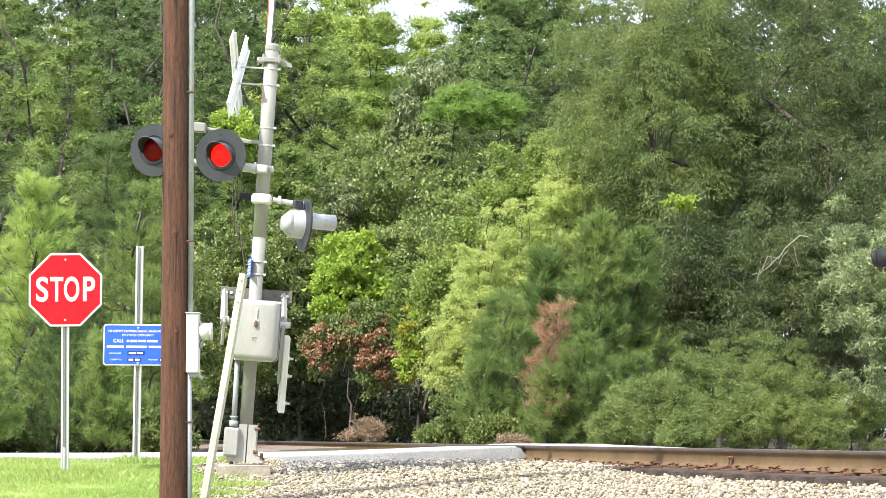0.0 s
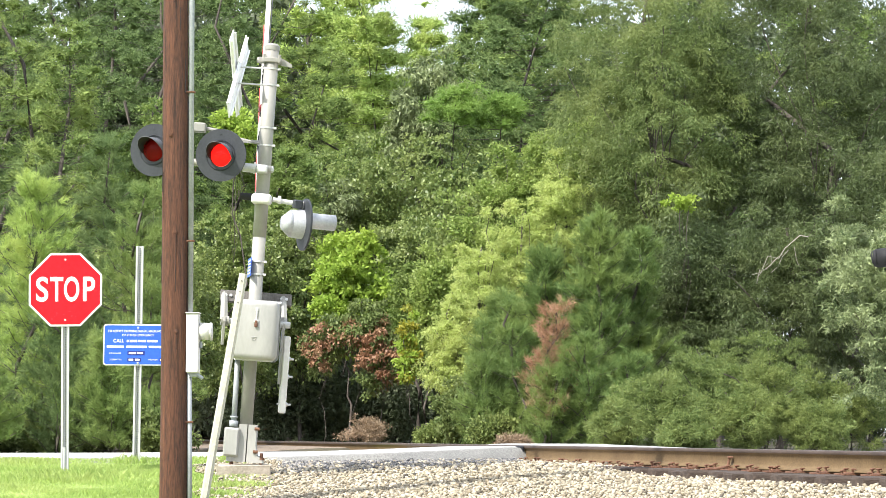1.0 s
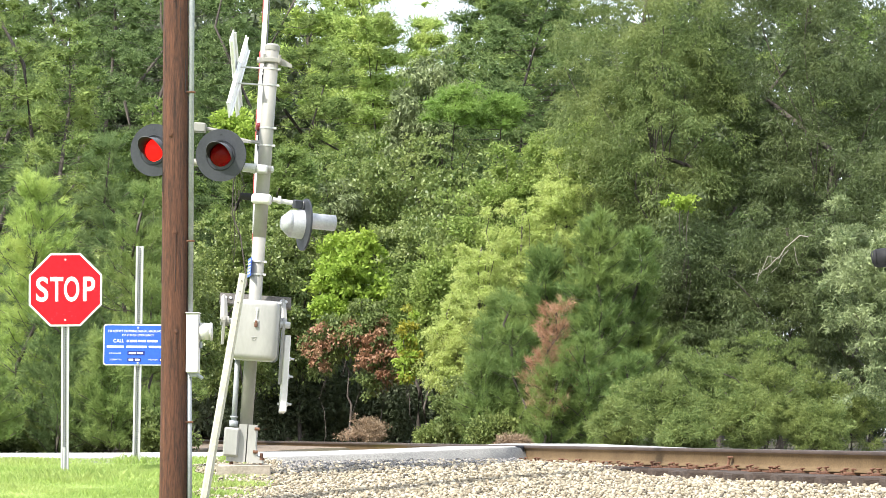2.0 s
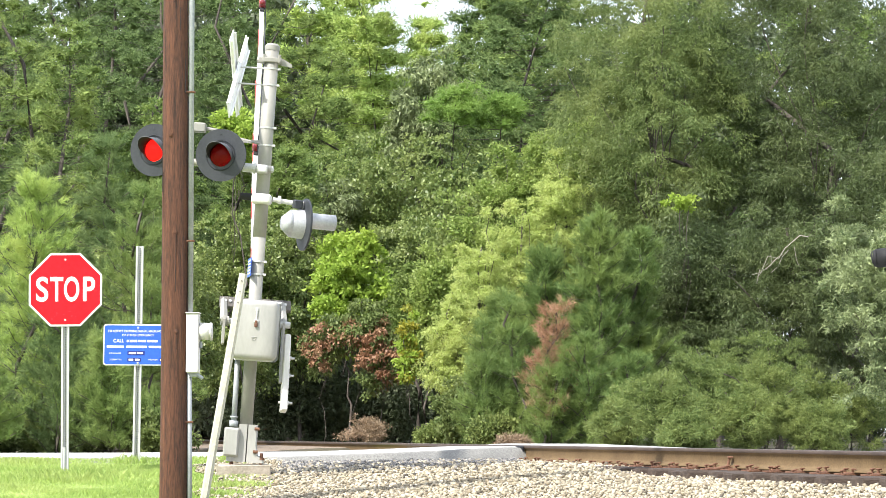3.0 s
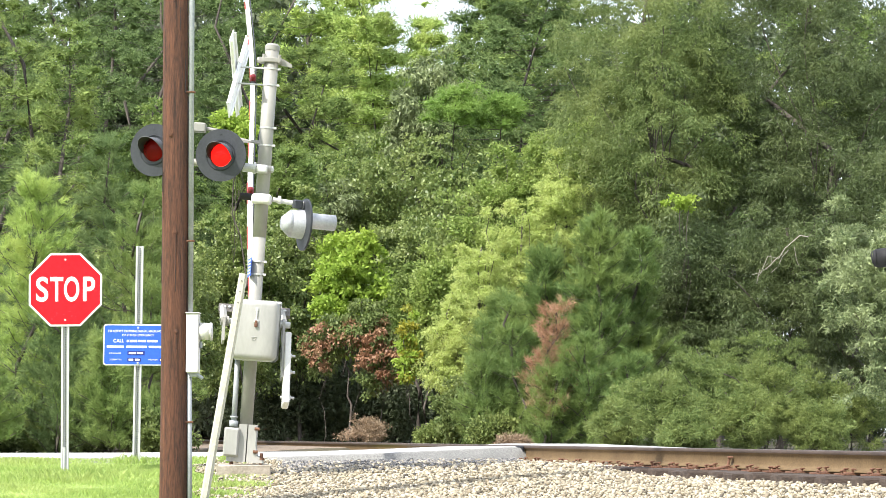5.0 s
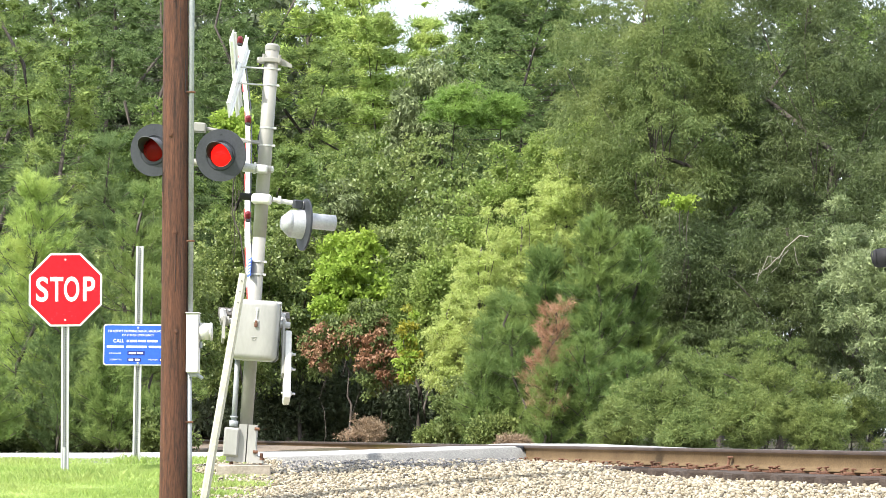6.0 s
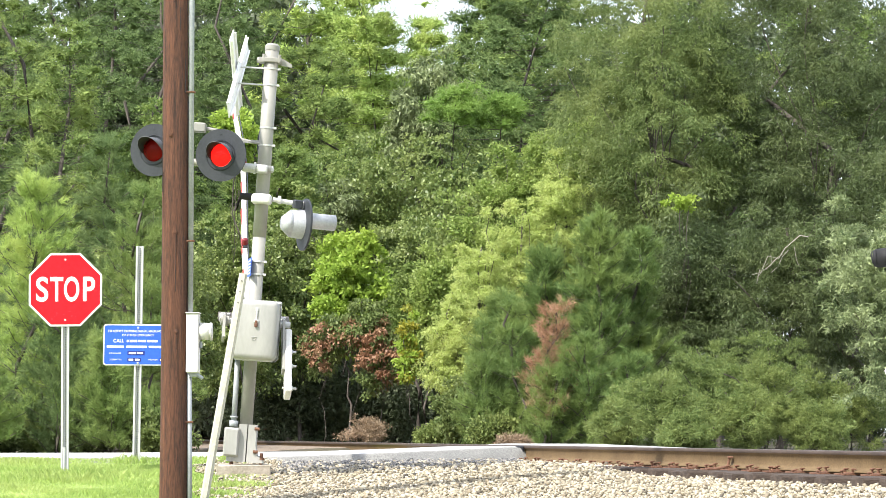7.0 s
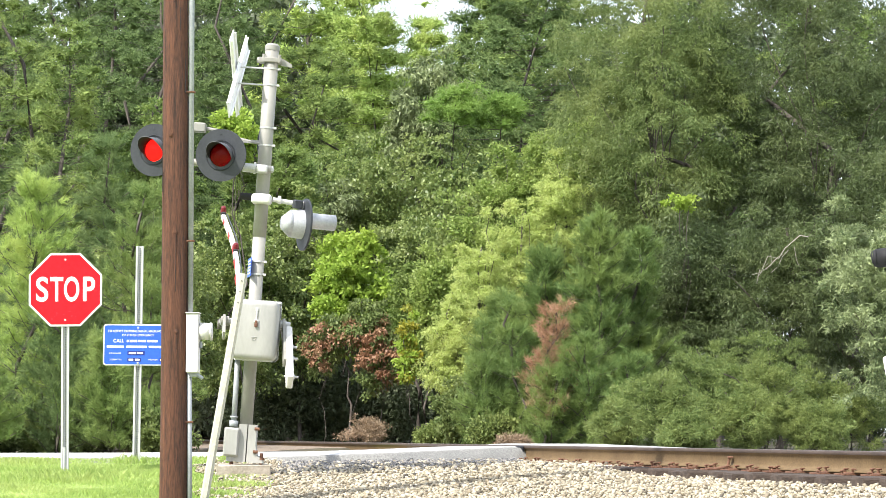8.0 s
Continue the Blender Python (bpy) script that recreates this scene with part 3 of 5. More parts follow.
def broad_tree(name, x, y, h, rad, low, mats, leaf, label, seed, clumps=90, per=420, depth=0.8, droop=0.4, clump=0.75, trunk=0.16, dead=0):
    """A leafy tree: trunk, limbs, and a crown of leaf clumps hung about the limb ends."""
    r = np.random.default_rng(seed)
    z0 = float(height(x, y)) - 0.05
    t = thing(name, label, "pine tree" if name.endswith("pine") else "tree" if name.endswith("tree") else "shrub", Matrix.Translation((x, y, z0)), name.replace("_", " ") + "s at the wood edge")
    top = np.array([r.uniform(-0.4, 0.4) * rad * 0.4, 0, h * 0.82])
    paths = [limb((0, 0, 0), top, trunk, trunk * 0.25, r, 0.0, 8)]
    c = np.zeros((clumps, 3))
    k = 0
    lob = r.uniform(0, 6.28, 4)
    while k < clumps:
        u = r.normal(0, 1, 3)
        u /= np.linalg.norm(u)
        az = math.atan2(u[1], u[0])
        rr = 0.80 + 0.13 * math.sin(3 * az + lob[0]) + 0.10 * math.sin(5 * az + lob[1] + 4 * u[2]) + 0.08 * math.sin(7 * u[2] + lob[2])
        q = u * r.uniform(0.12, 1.0) ** 0.5 * rr
        zz = low + (h - low) * (0.5 + 0.5 * q[2])
        wide = 1.0 if q[2] > 0 else 1 - 0.25 * q[2] ** 2
        c[k] = (q[0] * rad * wide, q[1] * rad * depth * wide, zz)
        k += 1
    for i in range(0, clumps, max(6, clumps // 16)):
        w = np.clip((c[i][2] / h) * 0.75, 0.08, 0.9)
        a = top * w
        paths.append(limb(a, c[i], trunk * 0.22 * (1.1 - w), 0.010, r, 0.06))
    v, f = tubes(paths)
    tr = new("trunk", mesh_np("trunk", v, f, [M_BARK], True))
    tr.parent = t
    cid = r.integers(0, clumps, clumps * per)
    n = len(cid)
    size = (clump * r.uniform(0.6, 1.25, clumps))[cid]
    u = unit(r.normal(0, 1, (n, 3)))
    spray = unit(r.normal(0, 1, (clumps * 9, 3)))
    sp = spray[cid * 9 + r.integers(0, 9, n)]
    u = unit(u * 0.42 + sp)
    rr = r.random(n) ** 0.45
    p = c[cid] + u * (rr * size)[:, None] * np.array([1, 1, 0.62])
    p[:, 2] -= droop * 0.25 * rr ** 2 * size
    out = unit(u + 0.5 * unit(c[cid] - np.array([0, 0, h * 0.5])))
    v, f = leaf_quads(p, out, leaf[0], leaf[1], droop, r)
    idx = None
    if len(mats) > 1:
        pick = (r.random(clumps) < dead).astype(int)
        idx = pick[cid]
    cr = new("crown", mesh_np("crown", v, f, mats, False, idx))
    cr.parent = t
    return t


def puff_pine(name, x, y, h, rad, low, material, label, seed, whorls=16, boughs=4, puffs=9, needle=0.2, per=36, width=0.011, trunk=0.16, along=0.06, spread=0.62, rise=0.22, top=0.6, ball=0.0):
    """A pine with boughs in whorls, each a loose flat plate of round needle puffs, lit from above with gaps between."""
    r = np.random.default_rng(seed)
    z0 = float(height(x, y)) - 0.05
    t = thing(name, label, "pine tree", Matrix.Translation((x, y, z0)), name.replace("_", " ") + "s at the wood edge")
    bend = r.uniform(-0.25, 0.25)
    paths = [limb((0, 0, 0), (bend, 0, h * 0.97), trunk, 0.02, r, 0.0, 8)]
    pts, dirs = [np.array([bend, 0, h])], [np.array([0, 0, 1.0])]
    for i in range(whorls):
        w = min(0.97, max(0.0, (i + r.uniform(-0.35, 0.35)) / whorls))
        z = low + (h - low) * w
        a0 = r.uniform(0, 6.28)
        reach = rad * (1 - w) ** top * r.uniform(0.7, 1.15) + 0.12
        n = boughs + int(r.integers(0, 2))
        for j in range(n):
            a = a0 + j * 6.283 / n + r.uniform(-0.4, 0.4)
            L = reach * r.uniform(0.55, 1.12)
            out = np.array([math.cos(a), math.sin(a), 0.0])
            side = np.array([-math.sin(a), math.cos(a), 0.0])
            start = np.array([bend * z / h, 0, z])
            end = start + out * L + np.array([0, 0, L * rise * r.uniform(0.3, 1.6)])
            paths.append(limb(start, end, trunk * 0.15 * (1.1 - w), 0.006, r, -0.05, 4))
            m = max(3, int(puffs * (0.35 + 0.65 * L / rad)))
            q = (0.5 if ball else 0.2) + (0.5 if ball else 0.8) * ((np.arange(m) + r.random(m)) / m) ** 0.8
            wide = r.normal(0, 0.20, m) * L * (1.25 - q)
            c = start + (end - start) * q[:, None] + side * wide[:, None] + np.stack([r.normal(0, 0.05, m), r.normal(0, 0.05, m), np.abs(r.normal(0.06, 0.09, m))], -1)
            pts.extend(c)
            dirs.extend(out * 0.55 + side * (np.sign(wide) * 0.25)[:, None] + np.array([0, 0, 0.65]) + r.normal(0, 0.2, (m, 3)))
    v, f = tubes(paths, 6)
    tr = new("trunk", mesh_np("trunk", v, f, [M_BARK], True))
    tr.parent = t
    p, d = np.array(pts), unit(np.array(dirs))
    n = len(p)
    d0 = np.repeat(d, per, 0)
    D = unit(d0 * 0.62 + r.normal(0, spread, (n * per, 3)))
    P = np.repeat(p, per, 0) - d0 * (r.random((n * per, 1)) - 0.3) * along + r.normal(0, 0.02, (n * per, 3))
    size = np.repeat(r.uniform(0.65, 1.3, n), per)
    if ball:
        D = unit(r.normal(0, 1, (n * per, 3)) + np.array([0, 0, 0.45]))
        P = np.repeat(p, per, 0) + D * (ball * size * r.random(n * per) ** 0.25)[:, None] * np.array([1, 1, 0.62])
        D = unit(D + r.normal(0, 0.5, (n * per, 3)))
    S = unit(np.cross(D, r.normal(0, 1, D.shape))) * width
    L = (needle * size * r.uniform(0.75, 1.15, n * per))[:, None]
    v = np.stack([P - S, P + S, P + D * L], 1).reshape(-1, 3)
    if ball:
        # the close-packed inner needles of each puff
        k = 14
        q = unit(r.normal(0, 1, (n * k, 3, 3))) * (np.repeat(size[::per], k) * ball * 0.5)[:, None, None] * np.array([1, 1, 0.62])
        v = np.concatenate([v, (q + np.repeat(p, k, 0)[:, None, :]).reshape(-1, 3)])
    cr = new("crown", mesh_np("crown", v, np.arange(len(v)).reshape(-1, 3), [material]))
    cr.parent = t
    return t


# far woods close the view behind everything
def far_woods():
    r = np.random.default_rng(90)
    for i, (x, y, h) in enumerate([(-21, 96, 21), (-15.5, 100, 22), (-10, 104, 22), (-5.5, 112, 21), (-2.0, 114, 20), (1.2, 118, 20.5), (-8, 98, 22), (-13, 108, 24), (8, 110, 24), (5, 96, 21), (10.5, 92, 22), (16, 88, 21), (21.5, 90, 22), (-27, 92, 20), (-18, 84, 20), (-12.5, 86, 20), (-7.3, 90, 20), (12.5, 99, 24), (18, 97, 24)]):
        broad_tree("woodland_tree", x, y, h, 4.6, 0.4, [L_BACK], (0.36, 0.12), "tall tree deep in the wood, shade put into its leaf colour", 900 + i, 150, 125 if x < -3 else 60, 0.7, 0.4, 1.6, 0.2)
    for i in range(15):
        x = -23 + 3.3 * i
        broad_tree("woodland_shrub", x, 88 + 4 * math.sin(i * 2.1), 5.5 + 1.5 * math.sin(i), 2.6, 0.0, [L_BACK], (0.34, 0.13), "dense undergrowth deep in the wood, darkened in colour for shade", 940 + i, 60, 80, 0.6, 0.3, 1.1, 0.1)


far_woods()

# tall pines across the back, in three depths
LOBLOLLY = "tall loblolly pine with rounded needle puffs"
PINES = [(-11.3, 56, 13.5, 2.5, L_PINE), (-8.9, 52, 9.9, 2.0, L_PINE), (-10.4, 62, 16.5, 2.7, L_PINED), (-7.6, 61, 13.5, 2.2, L_PINED), (-12.9, 64, 17, 2.6, L_PINE), (-5.9, 64, 15.5, 2.2, L_PINED), (-8.9, 69, 18, 2.5, L_PINED),
         (-4.5, 67, 15.6, 2.1, L_PINE), (-3.3, 63, 11.2, 1.7, L_PINE), (-5.1, 57, 8.4, 1.2, L_PINEY), (-4.0, 56, 7.4, 1.1, L_PINEY)]
for i, (x, y, h, rd, mm) in enumerate(PINES):
    puff_pine("tall_pine", x, y, h, rd, 1.2, mm, LOBLOLLY, 100 + i, 19, 4, 7, 0.095, 96, 0.0095, 0.12, ball=0.28, top=0.5)
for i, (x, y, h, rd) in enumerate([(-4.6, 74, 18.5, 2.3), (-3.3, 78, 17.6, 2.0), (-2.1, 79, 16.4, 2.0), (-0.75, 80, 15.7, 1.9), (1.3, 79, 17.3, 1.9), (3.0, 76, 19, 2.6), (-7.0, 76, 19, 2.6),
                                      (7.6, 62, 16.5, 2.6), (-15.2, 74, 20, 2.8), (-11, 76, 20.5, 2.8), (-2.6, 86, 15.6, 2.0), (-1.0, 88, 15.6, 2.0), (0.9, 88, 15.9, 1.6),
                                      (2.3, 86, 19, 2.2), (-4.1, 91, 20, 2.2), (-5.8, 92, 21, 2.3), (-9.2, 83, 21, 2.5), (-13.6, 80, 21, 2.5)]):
    # pines in this x range get sunlight by colour, the others shade
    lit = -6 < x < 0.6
    puff_pine("tall_pine", x, y, h, rd, 3.5, L_PINELIT if lit else L_PINED, "pine in the wood, sunlight put into its needle colour, dense rounded puffs" if lit else "tall pine in the wood, shade put into its needle colour", 160 + i, 17, 5, 7, 0.18, 40, 0.02, 0.12, top=0.45, ball=0.38)
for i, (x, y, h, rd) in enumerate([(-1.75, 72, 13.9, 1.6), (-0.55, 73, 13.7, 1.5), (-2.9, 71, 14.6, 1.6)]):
    puff_pine("tall_pine", x, y, h, rd, 5.0, L_PINELIT, "pine crown in the wood, sunlight put into its needle colour", 195 + i, 15, 4, 6, 0.15, 62, 0.0155, 0.1, top=0.45, ball=0.33)
# the dark pine with bare limbs beside the oaks, and its bright lower boughs
puff_pine("tall_pine", 2.35, 60, 14.5, 2.6, 7.0, L_PINED, "dark pine with bare lower limbs at the wood edge", 130, 19, 5, 9, 0.12, 62, 0.0115, 0.11, ball=0.27, top=0.45)
puff_pine("tall_pine", 3.6, 64, 15.5, 2.5, 5.0, L_PINE, "pine behind the oaks with layered boughs", 132, 19, 5, 8, 0.13, 58, 0.0125, 0.12, ball=0.3, top=0.45)
puff_pine("tall_pine", 1.5, 68, 14.6, 1.7, 5.0, L_PINE, "pine behind the oaks with layered boughs", 133, 18, 5, 7, 0.14, 56, 0.013, 0.1, ball=0.32, top=0.45)
for i, (x, y, h, rd, low) in enumerate([(0.30, 55.6, 8.85, 0.85, 8.0), (1.25, 56.2, 8.75, 0.8, 8.0)]):
    puff_pine("tall_pine", x, y, h, rd, low, L_PINEB, "pine top with dense bright green needles", 190 + i, 4, 6, 6, 0.085, 90, 0.0085, 0.04, top=0.6, ball=0.2)
puff_pine("tall_pine", 9.3, 55, 13.0, 2.3, 6.2, L_PINE, "pine boughs reaching out beside the oaks", 131, 15, 4, 7, 0.12, 62, 0.0115, 0.14, ball=0.24)

# younger pines by the road, the first with sunlight put into its colour
puff_pine("young_pine", -6.95, 38, 4.75, 1.15, 0.4, L_PINELIT, "young pine with needle tufts coloured bright for sunlight", 140, 16, 5, 14, 0.125, 44, 0.0052, 0.05, 0.13, 0.42, 0.5)
puff_pine("young_pine", -5.55, 41, 4.9, 1.2, 0.3, L_PINE, "young pine in half shade beside the road", 141, 15, 5, 14, 0.13, 44, 0.0056, 0.06, 0.14, 0.42, 0.5)
puff_pine("young_pine", -7.9, 45, 5.9, 1.6, 0.3, L_PINED, "young pine among the trees beside the road", 142, 15, 5, 14, 0.14, 42, 0.0062, 0.07, 0.15, 0.42, 0.45)
puff_pine("young_pine", -6.75, 47, 6.6, 1.5, 0.3, L_PINED, "young pine among the trees beside the road", 149, 15, 5, 14, 0.14, 42, 0.0062, 0.07, 0.15, 0.42, 0.45)
for i, (x, y, h, rd) in enumerate([(-8.3, 36, 2.3, 0.8), (-7.2, 35.5, 1.7, 0.7), (-6.3, 37, 2.6, 0.8), (-5.3, 36.5, 1.9, 0.65), (-9.6, 37, 2.2, 0.9), (-5.0, 38.5, 3.0, 0.7)]):
    puff_pine("young_pine", x, y, h, rd, 0.05, (L_PINED, L_PINE)[i % 2], "low bushy pine at the roadside", 440 + i, 10, 5, 12, 0.125, 42, 0.005, 0.025, 0.14, 0.42, 0.45)

BROAD = [
    (-6.9, 54, 8.7, 1.1, 3.6, L_MID), (-4.6, 53, 6.4, 1.7, 0.6, L_VINE), (-6.2, 50, 5.6, 1.5, 0.4, L_VINE), (-3.4, 54, 6.4, 1.3, 1.2, L_VINE),
    (-1.75, 57, 8.9, 1.7, 2.6, L_VINE), (0.0, 56, 8.4, 1.8, 2.4, L_VINE), (1.6, 54.5, 8.0, 1.6, 1.5, L_VINE), (2.9, 54, 8.6, 1.7, 1.5, L_OAK), (-2.7, 61, 9.0, 1.7, 2.0, L_VINE),
    (-0.5, 52.5, 6.0, 1.3, 1.6, L_VINE), (0.75, 51.5, 7.0, 1.2, 1.2, L_VINE), (2.0, 50.5, 7.4, 1.1, 1.2, L_OAK)]
for i, (x, y, h, rd, low, mm) in enumerate(BROAD):
    broad_tree("broadleaf_tree", x, y, h, rd, low, [mm], (0.10, 0.027), "dense broadleaf tree hung with small leaves", 200 + i, 140, 135, 0.8, 0.7, 0.42, 0.05)
broad_tree("broadleaf_tree", -0.15, 66, 12.1, 1.3, 8.0, [L_SILVER], (0.17, 0.028), "pale drooping-leaved tree at the wood edge", 219, 60, 180, 0.8, 1.3, 0.5)
broad_tree("broadleaf_tree", -1.0, 66, 11.2, 0.9, 7.5, [L_SILVER], (0.17, 0.028), "pale drooping-leaved tree at the wood edge", 220, 44, 180, 0.8, 1.3, 0.5)

# the great oaks that fill the wood edge beyond the rails, shade deepened in their colour
OAKS = [(4.6, 46, 11.5, 2.5, 1.0, 340), (7.6, 46, 12, 2.8, 0.6, 360), (6.0, 51, 13.5, 3.4, 1.5, 170), (10.2, 47, 12, 2.7, 0.6, 130), (3.7, 50, 11, 1.8, 2.6, 150), (8.6, 42.5, 6.6, 1.8, 0.2, 170), (6.3, 42.5, 5.2, 1.9, 0.2, 190), (4.6, 43, 5.0, 1.3, 0.2, 130)]
for i, (x, y, h, rd, low, k) in enumerate(OAKS):
    # two oaks take the lighter leaf colour as lit, the rest carry shade
    o = broad_tree("willow_oak_tree", x, y, h, rd, low, [L_OAK if i in (0, 4) else L_OAKD], (0.078, 0.0105), "tall willow oak with narrow leaves, light and shade put into their colour", 230 + i, k, 410, 0.75, 0.8, 0.50, 0.13)


# bare dead branch hanging out of a lower oak
def dead_branch(oak):
    r = np.random.default_rng(77)
    root = np.array([6.55, 40.4, 3.9]) - np.array(oak.location)
    paths = [limb(root, root + np.array([-1.05, -0.2, -0.70]), 0.008, 0.003, r, 0.03, 7)]
    for k in range(7):
        w = 0.25 + 0.1 * k
        a = root + np.array([-1.05, -0.2, -0.70]) * w
        paths.append(limb(a, a + np.array([r.uniform(-0.4, 0.1), r.uniform(-0.2, 0.1), r.uniform(-0.45, 0.2)]), 0.0045, 0.0025, r, 0.0, 4))
    v, f = tubes(paths, 5)
    b = new("dead_branch", mesh_np("dead_branch", v, f, [M_TWIG], True))
    b.parent = oak
    b["label"] = "bare grey dead branch"


dead_branch(o)
broad_tree("willow_oak_tree", 6.8, 34, 4.35, 1.3, 0.2, [L_SILVER], (0.074, 0.0125), "sunlit willow oak with narrow pale leaves", 240, 150, 300, 0.9, 0.3, 0.27, 0.05)
broad_tree("willow_oak_tree", 7.7, 36, 5.0, 1.2, 0.4, [L_SILVER], (0.074, 0.0125), "sunlit willow oak with narrow pale leaves", 241, 110, 300, 0.9, 0.25, 0.28, 0.05)

# middle growth along the track
for i, (x, y, h, rd, low, k) in enumerate([(0.85, 45, 5.0, 0.85, 0.3, 150), (1.6, 45.5, 5.9, 0.8, 0.6, 130), (2.4, 46, 6.5, 0.8, 1.6, 120), (0.25, 44, 3.8, 0.65, 0.2, 110)]):
    broad_tree("feathery_tree", x, y, h, rd, low, [L_PALE], (0.062, 0.0095), "pale feathery sunlit tree by the track", 250 + i, k, 330, 0.9, 0.5, 0.27, 0.06)
for i, (x, y, h, rd, low, k) in enumerate([(3.15, 47.6, 7.35, 0.8, 4.6, 62), (2.25, 47.8, 7.2, 0.8, 4.2, 62), (1.3, 47.8, 6.7, 0.75, 3.6, 62), (0.5, 46.8, 5.6, 0.65, 1.6, 66), (-0.25, 46.2, 4.4, 0.5, 1.4, 50)]):
    broad_tree("sapling_tree", x, y, h, rd, low, [L_FRESH], (0.08, 0.021), "fresh green young tree in full sun by the track", 450 + i, k, 190, 0.8, -0.1, 0.33, 0.03)
SOFT = "young pine with long soft needles by the track"
for i, (x, y, h, rd) in enumerate([(1.15, 42, 2.9, 0.6), (1.75, 41, 3.75, 0.8), (2.72, 40, 4.35, 0.9), (3.4, 40.6, 4.0, 0.75)]):
    puff_pine("young_pine", x, y, h, rd, 0.3, L_PINEY, SOFT, 143 + i, 15, 5, 13, 0.155, 44, 0.006, 0.06, 0.16, 0.36, 0.6)
for i, (x, y, h, rd) in enumerate([(0.95, 40, 2.3, 0.6), (0.7, 39.4, 1.6, 0.5), (2.55, 38.2, 2.0, 0.7), (1.75, 38.2, 1.5, 0.6), (3.1, 37.6, 1.6, 0.55), (1.3, 39.2, 2.7, 0.55)]):
    puff_pine("young_pine", x, y, h, rd, 0.05, L_PINEY, "small soft-needled pine beside the track", 150 + i, 9, 5, 10, 0.13, 36, 0.0048, 0.04, 0.14, 0.4, 0.5)
puff_pine("dead_pine", 1.68, 38.5, 2.5, 0.62, 0.8, L_DEADPINE, "young pine with rust-brown dead needles", 147, 8, 5, 7, 0.12, 32, 0.0045, 0.03, 0.14, 0.36, 0.6)
puff_pine("dead_pine", 1.62, 38.0, 1.0, 0.3, 0.5, L_DEADPINE, "low pine shoots with rust-brown dead needles", 158, 3, 3, 4, 0.11, 30, 0.0045, 0.02, 0.14, 0.36, 0.5)

broad_tree("maple_tree", -2.05, 49, 4.85, 1.0, 1.9, [L_BRIGHT], (0.11, 0.034), "bright green maple catching the sun", 260, 66, 260, 0.9, 0.4, 0.40, 0.03)
broad_tree("feathery_tree", -2.52, 56, 7.0, 0.5, 5.2, [L_SILVER], (0.12, 0.02), "pale drooping-leaved tree at the wood edge", 268, 18, 160, 0.9, 1.2, 0.3, 0.05)
broad_tree("maple_tree", -4.65, 50.4, 7.75, 0.55, 6.3, [L_BRIGHT], (0.11, 0.034), "bright green sapling catching the sun", 261, 26, 240, 0.9, 0.4, 0.36, 0.04)
for i, (x, y, h, rd, low, k) in enumerate([(-2.5, 47.2, 2.75, 0.55, 1.45, 34), (-1.75, 47.0, 3.3, 0.75, 1.9, 46), (-1.25, 46.6, 2.9, 0.7, 1.0, 44)]):
    broad_tree("browned_shrub", x, y, h, rd, low, [L_OAK, L_RUSSET], (0.085, 0.024), "shrub with browned, dying leaves", 262 + 20 * i, k, 120, 0.9, 1.1, 0.24, 0.008, 0.5)
broad_tree("yellowing_shrub", -0.68, 44.6, 2.95, 0.20, 1.0, [L_BRIGHT, L_YELLOW], (0.075, 0.024), "thin shrub with yellowing leaves", 263, 30, 80, 0.9, 0.9, 0.15, 0.012, 0.5)
broad_tree("broadleaf_tree", -0.45, 48, 4.4, 0.6, 1.4, [L_MID], (0.08, 0.022), "slender broadleaf tree by the track", 264, 70, 300, 0.9, 0.4, 0.42, 0.03)
broad_tree("broadleaf_tree", -3.2, 60, 5.0, 1.2, 0.3, [L_BACK], (0.13, 0.04), "undergrowth tree by the track, shade put into its leaf colour", 265, 60, 260, 0.9, 0.4, 0.6, 0.07)
broad_tree("broadleaf_tree", 0.2, 62, 6.0, 1.5, 0.2, [L_BACK], (0.13, 0.04), "undergrowth tree by the track, shade put into its leaf colour", 267, 60, 260, 0.9, 0.4, 0.6, 0.07)

SHRUBS = [(3.3, 34, 1.5, 0.7), (4.0, 35.5, 2.1, 0.8), (4.9, 34.5, 1.7, 0.8), (5.7, 35, 1.5, 0.7), (6.4, 35.5, 1.35, 0.7), (4.5, 33.4, 1.15, 0.7), (2.75, 35.6, 1.0, 0.45), (5.4, 38, 2.4, 0.9), (3.6, 33.2, 0.8, 0.5), (5.5, 33.3, 0.9, 0.6)]
for i, (x, y, h, rd) in enumerate(SHRUBS):
    broad_tree("leafy_shrub", x, y, h, rd, 0.0, [L_SHRUB], (0.05, 0.0075), "bushy fine-leaved shrub just beyond the rails", 300 + i, 75, 300, 0.9, -0.3, 0.21, 0.02)
LOW = [(-4.6, 36.4, 0.8, 0.5), (-8.7, 37.6, 0.75, 0.8), (-7.4, 37.2, 0.65, 0.8), (-6.6, 38.2, 0.75, 0.8), (-5.8, 37.4, 0.6, 0.6), (-0.05, 42, 0.55, 0.35), (0.4, 41, 1.5, 0.55), (0.9, 38.8, 0.7, 0.4)]
for i, (x, y, h, rd) in enumerate(LOW):
    broad_tree("leafy_shrub", x, y, h, rd, 0.0, [(L_OAK, L_SHRUB)[i % 2]], (0.07, 0.02), "low leafy undergrowth at the roadside", 330 + i, 60, 180, 0.9, 0.1, 0.27, 0.03)


